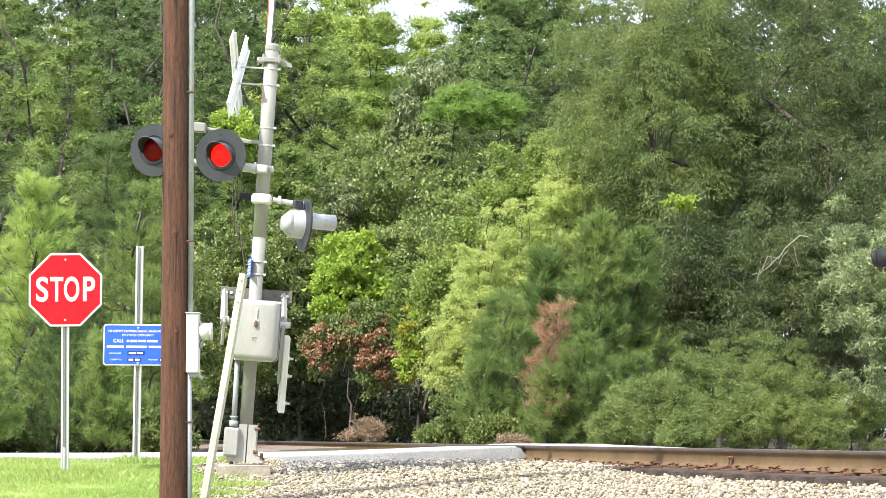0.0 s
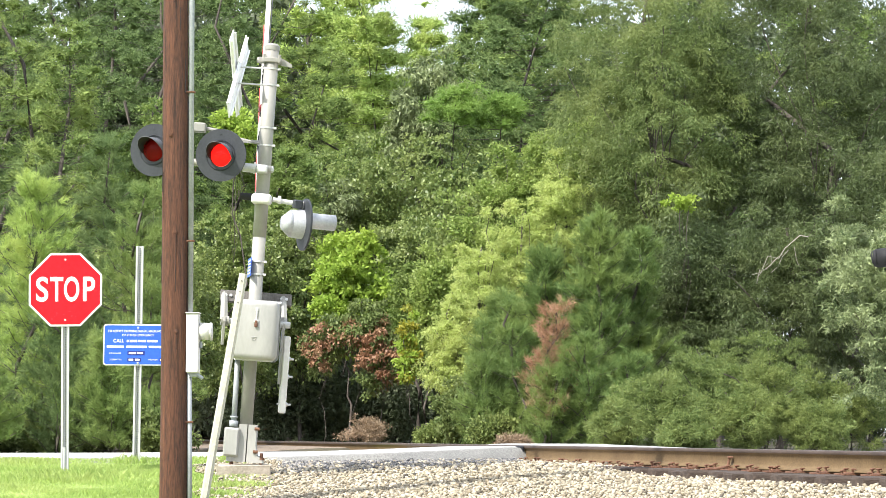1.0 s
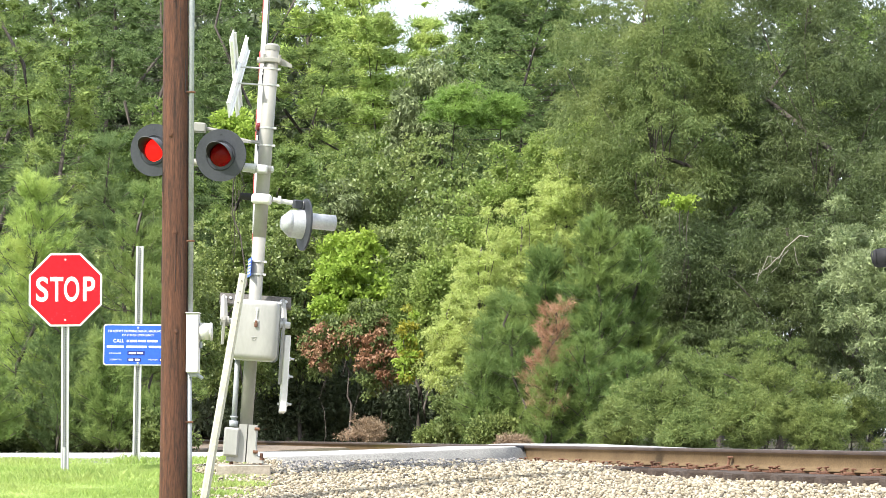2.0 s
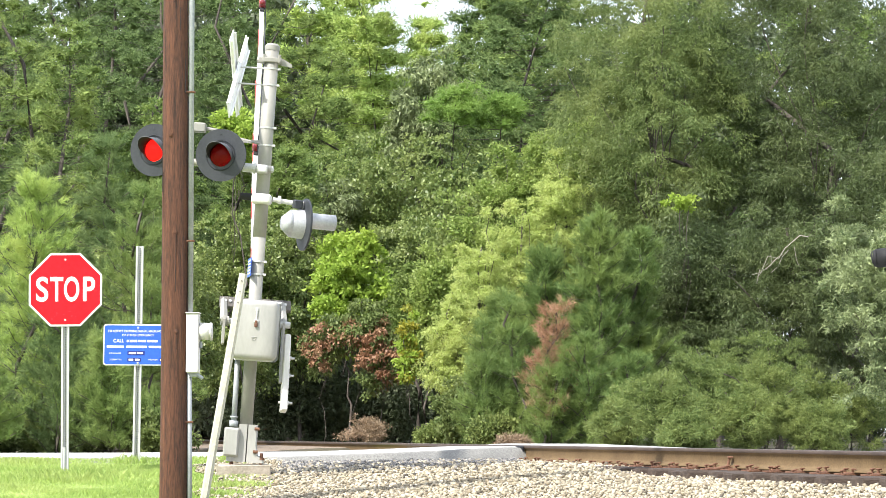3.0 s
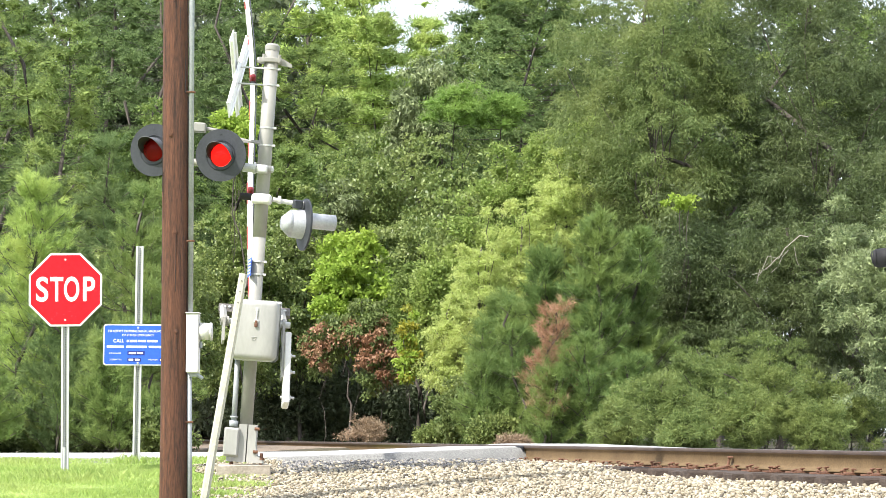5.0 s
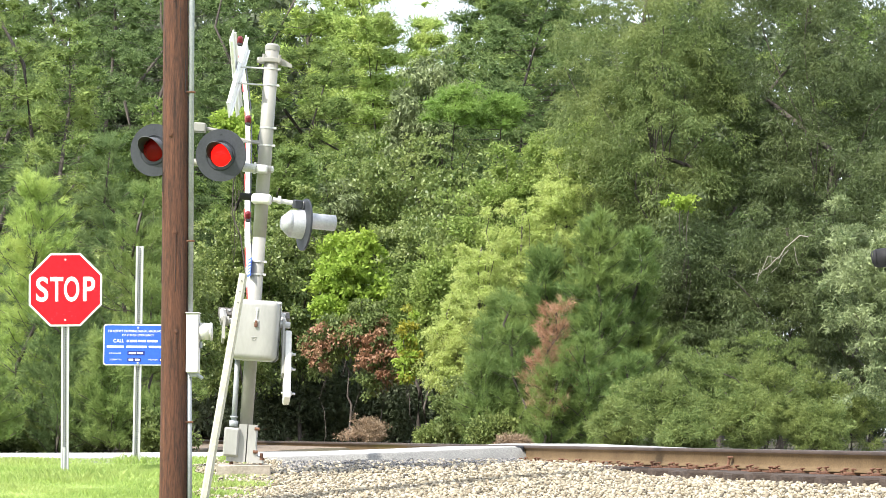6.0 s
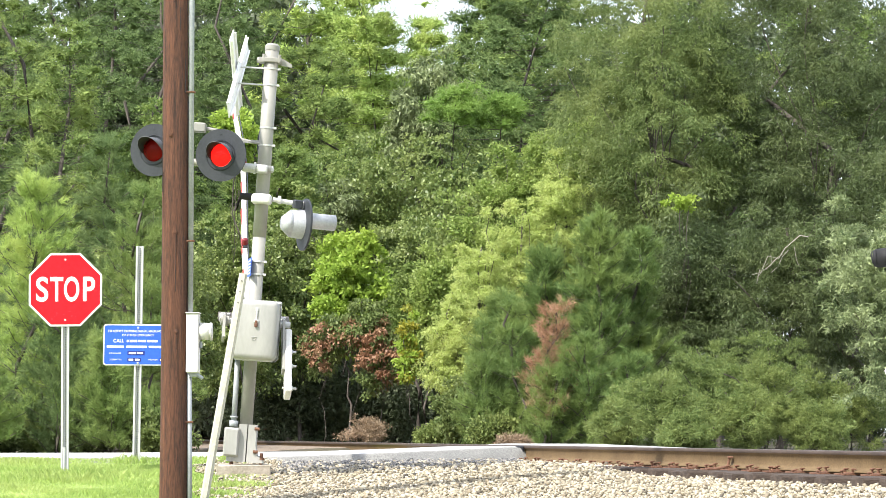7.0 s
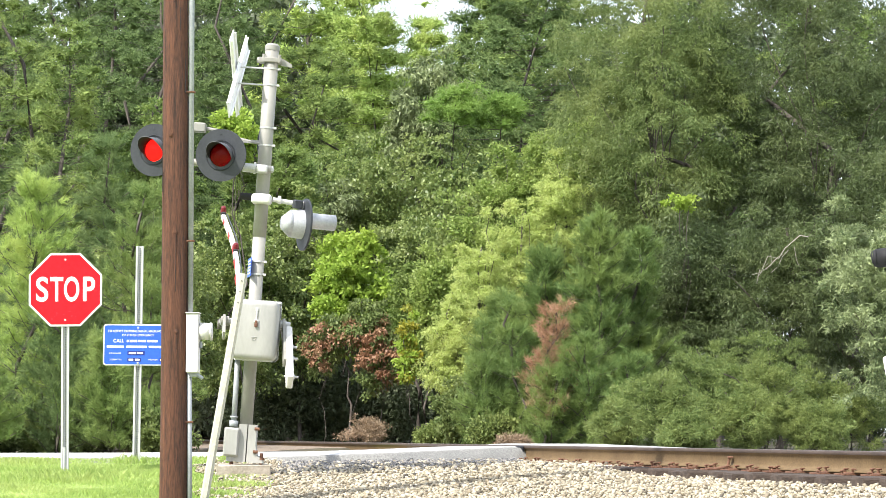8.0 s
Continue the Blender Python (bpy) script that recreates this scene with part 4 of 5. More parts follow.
def dry_tufts():
    r = np.random.default_rng(41)
    for cx, cy, s, hh, n in ((1.2, 36.9, 0.22, 0.30, 260), (-4.7, 37.0, 0.5, 0.3, 700)):
        x, y = r.normal(cx, s * 0.6, n), r.normal(cy, s * 0.4, n)
        h = hh * r.uniform(0.35, 1.1, n) * np.exp(-((x - cx) / (s * 1.4)) ** 2)
        ob = blades("dry_tuft", x, y, height(x, y), h, 0.006, 0.7, L_DRY, "", 42, kind="")
        tagged(ob, "dry straw-coloured grass and dead stalks", "dry grass", kind="stuff")


dry_tufts()
broad_tree("dry_shrub", -1.42, 42.5, 0.62, 0.5, 0.0, [L_DRY], (0.06, 0.006), "dead twiggy shrub at the trackside", 420, 60, 90, 0.8, -0.5, 0.16, 0.015)
broad_tree("dry_shrub", 1.1, 36.8, 0.42, 0.3, 0.0, [L_DRY], (0.06, 0.006), "dead twiggy shrub at the trackside", 421, 30, 90, 0.8, -0.5, 0.12, 0.012)
# added bright cluster: its colour stands for sunlight through a gap in the oaks
broad_tree("maple_tree", 4.5, 42.3, 4.9, 0.36, 4.55, [L_BRIGHT], (0.07, 0.02), "bright leaf cluster added for a sunlit patch in an oak gap", 430, 14, 60, 0.9, 0.4, 0.12, 0.010)
# fills the dark gap by the track; its shade is in the leaf colour
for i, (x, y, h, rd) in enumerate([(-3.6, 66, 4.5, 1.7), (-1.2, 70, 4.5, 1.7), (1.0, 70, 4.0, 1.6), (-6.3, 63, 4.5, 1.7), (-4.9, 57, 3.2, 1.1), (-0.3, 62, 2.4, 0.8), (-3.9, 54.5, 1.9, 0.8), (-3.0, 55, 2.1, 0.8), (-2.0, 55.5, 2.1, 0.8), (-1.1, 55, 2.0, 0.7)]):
    broad_tree("woodland_shrub", x, y, h, rd, 0.0, [L_BACK], (0.14, 0.027), "dense undergrowth beside the track, darkened in colour for shade", 980 + i, 80, 90, 0.8, 0.3, 0.55, 0.06)
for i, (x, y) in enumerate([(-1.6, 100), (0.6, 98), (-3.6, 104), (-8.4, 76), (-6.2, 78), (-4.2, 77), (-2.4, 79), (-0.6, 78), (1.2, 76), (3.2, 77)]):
    broad_tree("woodland_shrub", x, y, 5.0, 1.9, 0.0, [L_BACK], (0.26, 0.09), "dense undergrowth deep in the wood, darkened in colour for shade", 970 + i, 60, 110, 0.6, 0.3, 0.8, 0.1)
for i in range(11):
    broad_tree("woodland_shrub", -9.5 + 1.45 * i, 90 + math.sin(i * 1.7), 1.9 + 0.4 * math.sin(i * 2.3), 1.5, -0.7, [L_BACK], (0.24, 0.09), "low thicket deep in the wood, darkened in colour for shade", 1000 + i, 50, 60, 0.6, 0.2, 0.55, 0.05)


# ---- signs and poles ----
def channel_post(name, parent, h, w=0.08, material=M_STEEL, holes=True):
    """A galvanised U-channel post with flanges and a row of punched holes, foot at the origin, open side to -y."""
    bm = bmesh.new()
    prof = [(-w / 2, -0.030), (-w / 2 + 0.004, -0.034), (-w * 0.27, -0.034), (-w * 0.2, 0.0), (w * 0.2, 0.0), (w * 0.27, -0.034), (w / 2 - 0.004, -0.034), (w / 2, -0.030),
            (w * 0.3, -0.028), (w * 0.23, 0.005), (-w * 0.23, 0.005), (-w * 0.3, -0.028)]
    lo = [bm.verts.new((x, y, -0.3)) for x, y in prof]
    hi = [bm.verts.new((x, y, h)) for x, y in prof]
    for i in range(len(prof)):
        j = (i + 1) % len(prof)
        bm.faces.new((lo[i], lo[j], hi[j], hi[i]))
    bm.faces.new(hi)
    bmesh.ops.recalc_face_normals(bm, faces=bm.faces)
    p = part(name, bm, material, parent)
    if holes:
        bm = bmesh.new()
        z = 0.05
        while z < h - 0.02:
            rod(bm, (0, -0.0065, z), (0, -0.001, z), 0.006, seg=6)
            z += 0.0254
        tagged(part("punched_holes", bm, M_HOODIN, p), kind="stuff")
    return p


def stop_sign():
    t = thing("stop_sign", "red octagonal stop sign on a galvanised post", "stop sign", pose(-3.86, 23.2, -0.02, 0, -0.5, 0))
    channel_post("post", t, 1.60, 0.082)
    bm = bmesh.new()
    rod(bm, (0, -0.012, 0.0), (0, -0.012, 0.27), 0.036, 0.034, 4)
    part("post_sleeve", bm, M_STEEL, t)
    zc, R = 1.882, 0.375

    def octa(r):
        return [(r / math.cos(math.pi / 8) * math.cos(math.pi / 8 + i * math.pi / 4), zc + r / math.cos(math.pi / 8) * math.sin(math.pi / 8 + i * math.pi / 4)) for i in range(8)]
    bm = bmesh.new()
    prism(bm, octa(R), 0.003, Matrix.Translation((0, -0.040, 0)))
    pl = part("sign_plate", bm, M_SIGNWHITE, t, "white-edged octagonal plate")
    bm = bmesh.new()
    prism(bm, octa(R - 0.019), 0.002, Matrix.Translation((0, -0.0445, 0)))
    part("red_face", bm, M_RED, pl, "red reflective face")
    for ch, x, wide in (("S", -0.238, 0.84), ("T", -0.088, 0.63), ("O", 0.065, 0.58), ("P", 0.236, 0.76)):
        lettering("letter", ch, 0.350, x, -0.0475, zc - 0.008, M_SIGNWHITE, pl, 0.006, wide)
    for dz in (0.31, -0.31):
        bm = bmesh.new()
        rod(bm, (0, -0.052, zc + dz), (0, -0.044, zc + dz), 0.011, seg=8)
        part("bolt", bm, M_STEEL, t)


stop_sign()


def blue_sign():
    t = thing("information_sign", "blue crossing information sign on a galvanised post", "sign", pose(-3.39, 25.1, -0.02, 0, 0.4, 0))
    channel_post("post", t, 2.49, 0.085)
    zc = 1.39
    bm = bmesh.new()
    box(bm, (0, -0.042, zc), (0.77, 0.003, 0.455), 0.0)
    es = [e for e in bm.edges if abs(e.verts[0].co.y - e.verts[1].co.y) > 0.002]
    bmesh.ops.bevel(bm, geom=es, offset=0.03, segments=4, profile=0.5, affect='EDGES')
    pl = part("sign_plate", bm, M_SIGNWHITE, t, "white-bordered plate")
    bm = bmesh.new()
    box(bm, (0, -0.0465, zc), (0.745, 0.002, 0.43), 0.0)
    es = [e for e in bm.edges if abs(e.verts[0].co.y - e.verts[1].co.y) > 0.001]
    bmesh.ops.bevel(bm, geom=es, offset=0.025, segments=4, profile=0.5, affect='EDGES')
    part("blue_face", bm, M_BLUE, pl, "blue reflective face")
    f = -0.049
    lettering("lettering", "TO REPORT CROSSING SIGNAL MALFUNCTION", 0.034, 0.0, f, zc + 0.150, M_SIGNWHITE, pl, 0.0004, 0.92)
    lettering("lettering", "OR OTHER EMERGENCY", 0.034, 0.0, f, zc + 0.106, M_SIGNWHITE, pl, 0.0, 0.95)
    lettering("lettering", "CALL", 0.052, -0.215, f, zc + 0.042, M_SIGNWHITE, pl, 0.0006, 0.98)
    lettering("lettering", "ROAD NAME:", 0.022, -0.25, f, zc - 0.095, M_SIGNWHITE, pl, 0.0)
    lettering("lettering", "CROSSING ID:", 0.022, -0.25, f, zc - 0.165, M_SIGNWHITE, pl, 0.0)
    lettering("lettering", "MILEPOST:", 0.022, 0.17, f, zc - 0.165, M_SIGNWHITE, pl, 0.0)
    # unreadable or private lines as plain bars
    def bars(y0, runs, hh, material=M_SIGNWHITE, name="text_bar", lift=0.0):
        for a, b in runs:
            bm = bmesh.new()
            box(bm, ((a + b) / 2, f - lift, y0), (b - a, 0.002, hh))
            part(name, bm, material, pl)
    bars(zc + 0.042, [(-0.125, -0.105), (-0.09, -0.01), (0.005, 0.085), (0.10, 0.215)], 0.025)
    bars(zc - 0.022, [(-0.345, -0.155), (-0.13, 0.095), (0.12, 0.29)], 0.024)
    dark = mat("label_dark_blue", (0.012, 0.02, 0.16), (0.018, 0.03, 0.2), 0.4)
    for x, z, w, hh in ((-0.02, -0.092, 0.19, 0.045), (-0.04, -0.165, 0.15, 0.038), (0.29, -0.165, 0.10, 0.038)):
        bm = bmesh.new()
        box(bm, (x, f, zc + z), (w, 0.002, hh))
        part("label_strip", bm, dark, pl)
    for a, b, z in ((-0.10, -0.02, -0.092), (-0.005, 0.055, -0.092), (-0.10, -0.05, -0.165), (-0.03, 0.02, -0.165), (0.25, 0.27, -0.165), (0.285, 0.32, -0.165)):
        bars(zc + z, [(a, b)], 0.02, lift=0.002)
    for dz in (0.19, -0.2):
        bm = bmesh.new()
        rod(bm, (0, -0.056, zc + dz), (0, -0.047, zc + dz), 0.012, seg=8)
        part("bolt", bm, M_STEEL, t)


blue_sign()


def utility_pole():
    t = thing("utility_pole", "reddish-brown creosoted wooden utility pole", "utility pole", pose(-2.317, 19.5, -0.1895, 0, -0.12, 0) @ Matrix.Scale(0.907, 4))
    r = np.random.default_rng(51)
    bm = bmesh.new()
    rings, sides = 48, 22
    prev = None
    for i in range(rings):
        z = i / (rings - 1) * 9.4
        rad = 0.134 - 0.0024 * z
        ring = []
        for k in range(sides):
            a = 2 * math.pi * k / sides
            q = rad * (1 + 0.012 * noise.noise(Vector((math.cos(a) * 2, math.sin(a) * 2, z * 0.35))) + 0.008 * noise.noise(Vector((math.cos(a) * 7, math.sin(a) * 7, z * 1.1))))
            ring.append(bm.verts.new((math.cos(a) * q + 0.006 * math.sin(z * 0.9), math.sin(a) * q, z - 0.5)))
        if prev:
            for k in range(sides):
                bm.faces.new((prev[k], prev[(k + 1) % sides], ring[(k + 1) % sides], ring[k]))
        prev = ring
    bm.faces.new(prev)
    shade(part("pole", bm, M_WOOD, t))
    # drying cracks
    bm = bmesh.new()
    for i in range(16):
        a = r.uniform(math.pi * 1.02, math.pi * 1.98)
        z = r.uniform(0.3, 5.2)
        L = r.uniform(0.2, 0.9)
        rad = 0.1345 - 0.0024 * z
        box(bm, (math.cos(a) * rad, math.sin(a) * rad, z + L / 2), (0.004, 0.004, L))
    part("drying_cracks", bm, M_HOODIN, t)
    for x, z in ((0.02, 2.55), (-0.03, 3.48), (0.03, 1.6)):
        bm = bmesh.new()
        ball(bm, (x, -0.126, z), 0.02, (1, 0.4, 1.2), 8, 6)
        part("knot", bm, M_WOOD, t)
    # conduit up the side, with straps
    bm = bmesh.new()
    rod(bm, (0.167, -0.03, -0.45), (0.148, -0.03, 1.27), 0.024, seg=10)
    rod(bm, (0.156, -0.03, 1.77), (0.142, -0.03, 8.0), 0.026, seg=10)
    c = shade(part("conduit", bm, M_CONDUIT, t, "grey conduit pipe strapped to the pole"))
    for z in (0.75, 2.47, 3.9, 5.1):
        bm = bmesh.new()
        box(bm, (0.142, -0.04, z), (0.10, 0.045, 0.018), 0.004)
        part("pipe_strap", bm, M_RUST, c)
    # service box with a round meter housing
    bm = bmesh.new()
    box(bm, (0.188, -0.06, 1.495), (0.118, 0.16, 0.56), 0.008)
    b = part("service_box", bm, M_WHITE, t, "white metal service box")
    bm = bmesh.new()
    box(bm, (0.188, -0.06, 1.78), (0.13, 0.18, 0.012), 0.003)
    part("box_lid", bm, M_WHITE, b)
    bm = bmesh.new()
    rod(bm, (0.25, -0.05, 1.61), (0.350, -0.05, 1.605), 0.082, 0.078, 22)
    rod(bm, (0.350, -0.05, 1.605), (0.367, -0.05, 1.605), 0.086, 0.084, 22)
    shade(part("meter_cover", bm, M_WHITE, b, "round grey-white meter cover"))
    bm = bmesh.new()
    box(bm, (0.195, -0.06, 1.20), (0.075, 0.06, 0.05), 0.006)
    rod(bm, (0.225, -0.06, 1.20), (0.28, -0.07, 1.16), 0.018, seg=8)
    part("cable_gland", bm, M_CONDUIT, b)
    bm = bmesh.new()
    rod(bm, (0.26, -0.06, 1.45), (0.26, -0.06, 1.51), 0.016, seg=8)
    part("box_hasp", bm, M_CONDUIT, b)


utility_pole()


def leaning_post():
    t = thing("leaning_post", "weathered galvanised channel post leaning over", "post", pose(-2.032, 19.2, -0.2556, 0, 9.45, 0) @ Matrix.Scale(0.9366, 4))
    m = mat("dull_zinc", (0.38, 0.37, 0.30), (0.52, 0.51, 0.44), 0.6, 0.3, 12, 0.1, 60)
    bm = bmesh.new()
    w = 0.075
    prof = [(-w / 2, 0.012), (-w / 2, -0.012), (-w * 0.30, -0.018), (-w * 0.26, -0.04), (w * 0.26, -0.04), (w * 0.30, -0.018), (w / 2, -0.012), (w / 2, 0.012)]
    lo = [bm.verts.new((x, y, -0.4)) for x, y in prof]
    hi = [bm.verts.new((x, y, 2.17)) for x, y in prof]
    for i in range(len(prof)):
        j = (i + 1) % len(prof)
        bm.faces.new((lo[i], lo[j], hi[j], hi[i]))
    bm.faces.new(hi)
    bmesh.ops.recalc_face_normals(bm, faces=bm.faces)
    part("channel", bm, m, t)
    for z in (2.10, 2.0, 1.9):
        bm = bmesh.new()
        rod(bm, (0, -0.046, z), (0, -0.039, z), 0.006, seg=6)
        part("punched_hole", bm, M_HOODIN, t)


leaning_post()


# ---- the crossing signal with its gate ----
def lamp(parent, m, name="flashing_light", grey=False, hr=0.121, L=0.19, tube=False, dark=False, rise=0.0, back_r=0.175):
    """A flashing light facing -y: dark target plate, hood, red lens, housing, and inside a lamp that turns."""
    e = new(name)
    e.parent = parent
    e.matrix_basis = m
    e.empty_display_size = 0.1
    bm = bmesh.new()
    vs = rod(bm, (0, -0.010, 0), (0, 0.010, 0), 0.266, seg=48)
    rod(bm, (0, -0.022, 0), (0, -0.009, 0), 0.150, 0.156, 40, True)
    # the opening for the lens
    bmesh.ops.recalc_face_normals(bm, faces=bm.faces)
    bmesh.ops.delete(bm, geom=[f for f in bm.faces if len(f.verts) > 6], context='FACES')
    ring = []
    for r, y in ((0.266, -0.010), (0.117, -0.010), (0.117, 0.03), (0.266, 0.010)):
        ring.append([bm.verts.new((r * math.cos(2 * math.pi * k / 48), y, r * math.sin(2 * math.pi * k / 48))) for k in range(48)])
    for a, b in ((0, 1), (1, 2), (2, 3)):
        for k in range(48):
            j = (k + 1) % 48
            bm.faces.new((ring[a][k], ring[b][k], ring[b][j], ring[a][j]))
    part("target_plate", bm, M_BLACK, e, "dark grey round target plate")
    # hood: a tube longest at the top, cut back at the sides
    bm = bmesh.new()
    n = 30
    outer, inner = [], []
    for rr, lst in ((hr + 0.004, outer), (hr, inner)):
        for k in range(n + 1):
            a = math.radians(-90 if tube else -14) + math.radians(360 if tube else 208) * k / n
            up = 1.0 if tube else max(0.0, (math.sin(a) + 0.24) / 1.24)
            y1 = -0.02 - L * (0.06 + 0.94 * up ** 0.8)
            lst.append((bm.verts.new((rr * math.cos(a), -0.005, rise + rr * math.sin(a))), bm.verts.new((rr * math.cos(a), y1, rise + rr * math.sin(a)))))
    for k in range(n):
        bm.faces.new((outer[k][0], outer[k + 1][0], outer[k + 1][1], outer[k][1])).material_index = 0
        bm.faces.new((inner[k][0], inner[k][1], inner[k + 1][1], inner[k + 1][0])).material_index = 1
        bm.faces.new((outer[k][1], outer[k + 1][1], inner[k + 1][1], inner[k][1])).material_index = 0
    shade(part("hood", bm, [M_HOODIN if dark else M_LAMPGREY if grey else M_HOOD, M_HOODIN], e, "black hood" if dark else "grey hood, black inside"))
    # domed lens
    bm = bmesh.new()
    prev = None
    for i in range(7):
        w = i / 6
        r, y = 0.116 * math.cos(w * math.pi / 2 * 0.97), -0.012 - 0.04 * math.sin(w * math.pi / 2)
        cur = [bm.verts.new((r * math.cos(2 * math.pi * k / 32), y, r * math.sin(2 * math.pi * k / 32))) for k in range(32)]
        if prev:
            for k in range(32):
                bm.faces.new((prev[k], prev[(k + 1) % 32], cur[(k + 1) % 32], cur[k]))
        prev = cur
    bm.faces.new(prev)
    bmesh.ops.recalc_face_normals(bm, faces=bm.faces)
    shade(part("lens", bm, M_LENS, e, "red glass lens"))
    # housing behind
    bm = bmesh.new()
    rod(bm, (0, 0.01, 0), (0, 0.15, 0), back_r, back_r * 0.9, 28, False)
    rod(bm, (0, 0.15, 0), (0, 0.24, 0.0), back_r * 0.9, back_r * 0.42, 28, True)
    shade(part("housing", bm, M_LAMPGREY if grey else M_BLACK, e))
    bm = bmesh.new()
    box(bm, (0, 0.09, 0.20), (0.09, 0.09, 0.09), 0.01)
    rod(bm, (0.0, 0.0, 0.215), (0.0, -0.016, 0.215), 0.009, seg=8)
    part("top_bracket", bm, M_BLACK, e)
    # the lamp inside: one side burns, the other is dark
    bm = bmesh.new()
    for s, mi in ((-0.004, 0), (0.004, 1)):
        vs = [bm.verts.new((0.139 * math.cos(2 * math.pi * k / 28), s, 0.139 * math.sin(2 * math.pi * k / 28))) for k in range(28)]
        f = bm.faces.new(vs if s > 0 else list(reversed(vs)))
        f.material_index = mi
    core = part("turning_lamp", bm, [M_GLOW, M_DEADLENS], e, "lamp insert, lit on one side")
    core.matrix_basis = pose(0, 0.075, 0)
    return core


def crossbuck(parent, m):
    """The two crossed blades, seen nearly edge on."""
    bm = bmesh.new()
    e = None
    for k, ang in enumerate((-45, 53)):
        bm = bmesh.new()
        long = (0.93, 1.08)[k]
        box(bm, (0, 0, 0), (long, 0.012, 0.205), 0.004)
        for dz in (-0.085, 0.085):
            box(bm, (0, 0.018, dz), (long - 0.04, 0.022, 0.012), 0.003)
        b = part("crossbuck_blade", bm, M_SIGNWHITE, parent, "white crossbuck blade of the railway sign")
        b.matrix_basis = m @ pose(0, -0.02 + 0.03 * k, -0.02 * k, 0, ang, 0)
    return b


def gate_assembly(t, pivot, arm_len=7.15, side=1):
    """The turning part: two side arms with counterweights, the yoke between them and the striped arm."""
    g = new("gate_arm")
    g.parent = t
    g["label"] = "white gate arm with red bands and red lamps"
    # side arms and counterweights hang opposite the arm, set back by a crank
    back = Matrix.Rotation(radians(24), 4, 'X')
    for s, x, low in ((-1, -0.335, -0.24), (1, 0.268, -0.60)):
        bm = bmesh.new()
        pts = [(-0.04, 0.05), (0.05, 0.05), (0.085, 0.0), (0.05, low), (-0.05, low), (-0.085, 0.0)]
        a = [bm.verts.new(back @ Vector((x - 0.012, q[0], q[1]))) for q in pts]
        b = [bm.verts.new(back @ Vector((x + 0.012, q[0], q[1]))) for q in pts]
        bm.faces.new(a)
        bm.faces.new(list(reversed(b)))
        for i in range(len(pts)):
            j = (i + 1) % len(pts)
            bm.faces.new((a[j], a[i], b[i], b[j]))
        bmesh.ops.recalc_face_normals(bm, faces=bm.faces)
        rod(bm, (x - 0.05 * s, 0, 0), (x + 0.03 * s, 0, 0), 0.05, 0.045, 16)
        rod(bm, (x, 0, 0), (x, 0.12, 0.36), 0.045, 0.035, 6)
        part("side_arm", bm, M_ALU, g)
    bm = bmesh.new()
    box(bm, (0.315, 0.0, -0.50), (0.065, 0.17, 0.78), 0.01, back)
    part("counterweight", bm, M_WHITE, g, "white counterweight block")
    for z in (-0.34, -0.52, -0.80):
        bm = bmesh.new()
        rod(bm, back @ Vector((0.26, 0.0, z)), back @ Vector((0.40, 0.0, z)), 0.012, seg=8)
        rod(bm, back @ Vector((0.35, 0.0, z)), back @ Vector((0.365, 0.0, z)), 0.024, seg=6)
        part("counterweight_bolt", bm, M_STEEL, g)
    # the yoke
    bm = bmesh.new()
    box(bm, (-0.01, 0.12, 0.33), (0.73, 0.05, 0.13), 0.006)
    box(bm, (-0.01, 0.15, 0.39), (0.73, 0.09, 0.012), 0.003)
    box(bm, (0, 0.28, 0.34), (0.10, 0.30, 0.12), 0.01)
    box(bm, (0, 0.44, 0.42), (0.07, 0.10, 0.40), 0.01)
    part("yoke", bm, M_YOKE, g, "grey steel yoke")
    for x in (-0.32, -0.27, 0.25, 0.30):
        bm = bmesh.new()
        rod(bm, (x, 0.08, 0.33), (x, 0.10, 0.33), 0.016, seg=8)
        part("yoke_bolt", bm, M_STEEL, g)
    # the arm
    bm = bmesh.new()
    z0, z1 = 0.30, arm_len
    n = 18
    prev = None
    for i in range(n + 1):
        w = i / n
        z = z0 + (z1 - z0) * w
        hw, hd = 0.027 - 0.006 * w, 0.055 - 0.02 * w
        bowx = -0.05 * math.sin(w * math.pi * 2.3) * w
        cur = [bm.verts.new((sx * hw + bowx, 0.45 + sy * hd, z)) for sx, sy in ((-1, -1), (1, -1), (1, 1), (-1, 1))]
        if prev:
            for k in range(4):
                bm.faces.new((prev[k], prev[(k + 1) % 4], cur[(k + 1) % 4], cur[k]))
        else:
            bm.faces.new(list(reversed(cur)))
        prev = cur
    bm.faces.new(prev)
    bmesh.ops.recalc_face_normals(bm, faces=bm.faces)
    part("arm_tube", bm, M_WHITE, g, "white aluminium and fibreglass arm")
    k = 0
    z = 0.9
    while z < z1 - 0.35:
        w = (z + 0.2 - z0) / (z1 - z0)
        hw, hd = 0.027 - 0.006 * w, 0.055 - 0.02 * w
        bowx = -0.05 * math.sin(w * math.pi * 2.3) * w
        bm = bmesh.new()
        a = [(-0.9, 0.0), (0.9, 0.12), (0.9, 0.52), (-0.9, 0.40)]
        for sx in (-1,):
            lo = [bm.verts.new((bowx + sx * (hw + 0.003), 0.45 + yy * hd, z + zz)) for yy, zz in a]
            bm.faces.new(lo)
            hi = [bm.verts.new((bowx + sx * (hw - 0.004), 0.45 + yy * hd, z + zz)) for yy, zz in a]
            for i in range(4):
                j = (i + 1) % 4
                bm.faces.new((lo[i], lo[j], hi[j], hi[i]))
        bmesh.ops.recalc_face_normals(bm, faces=bm.faces)
        part("red_band", bm, M_REDBAND, g)
        z += 0.81
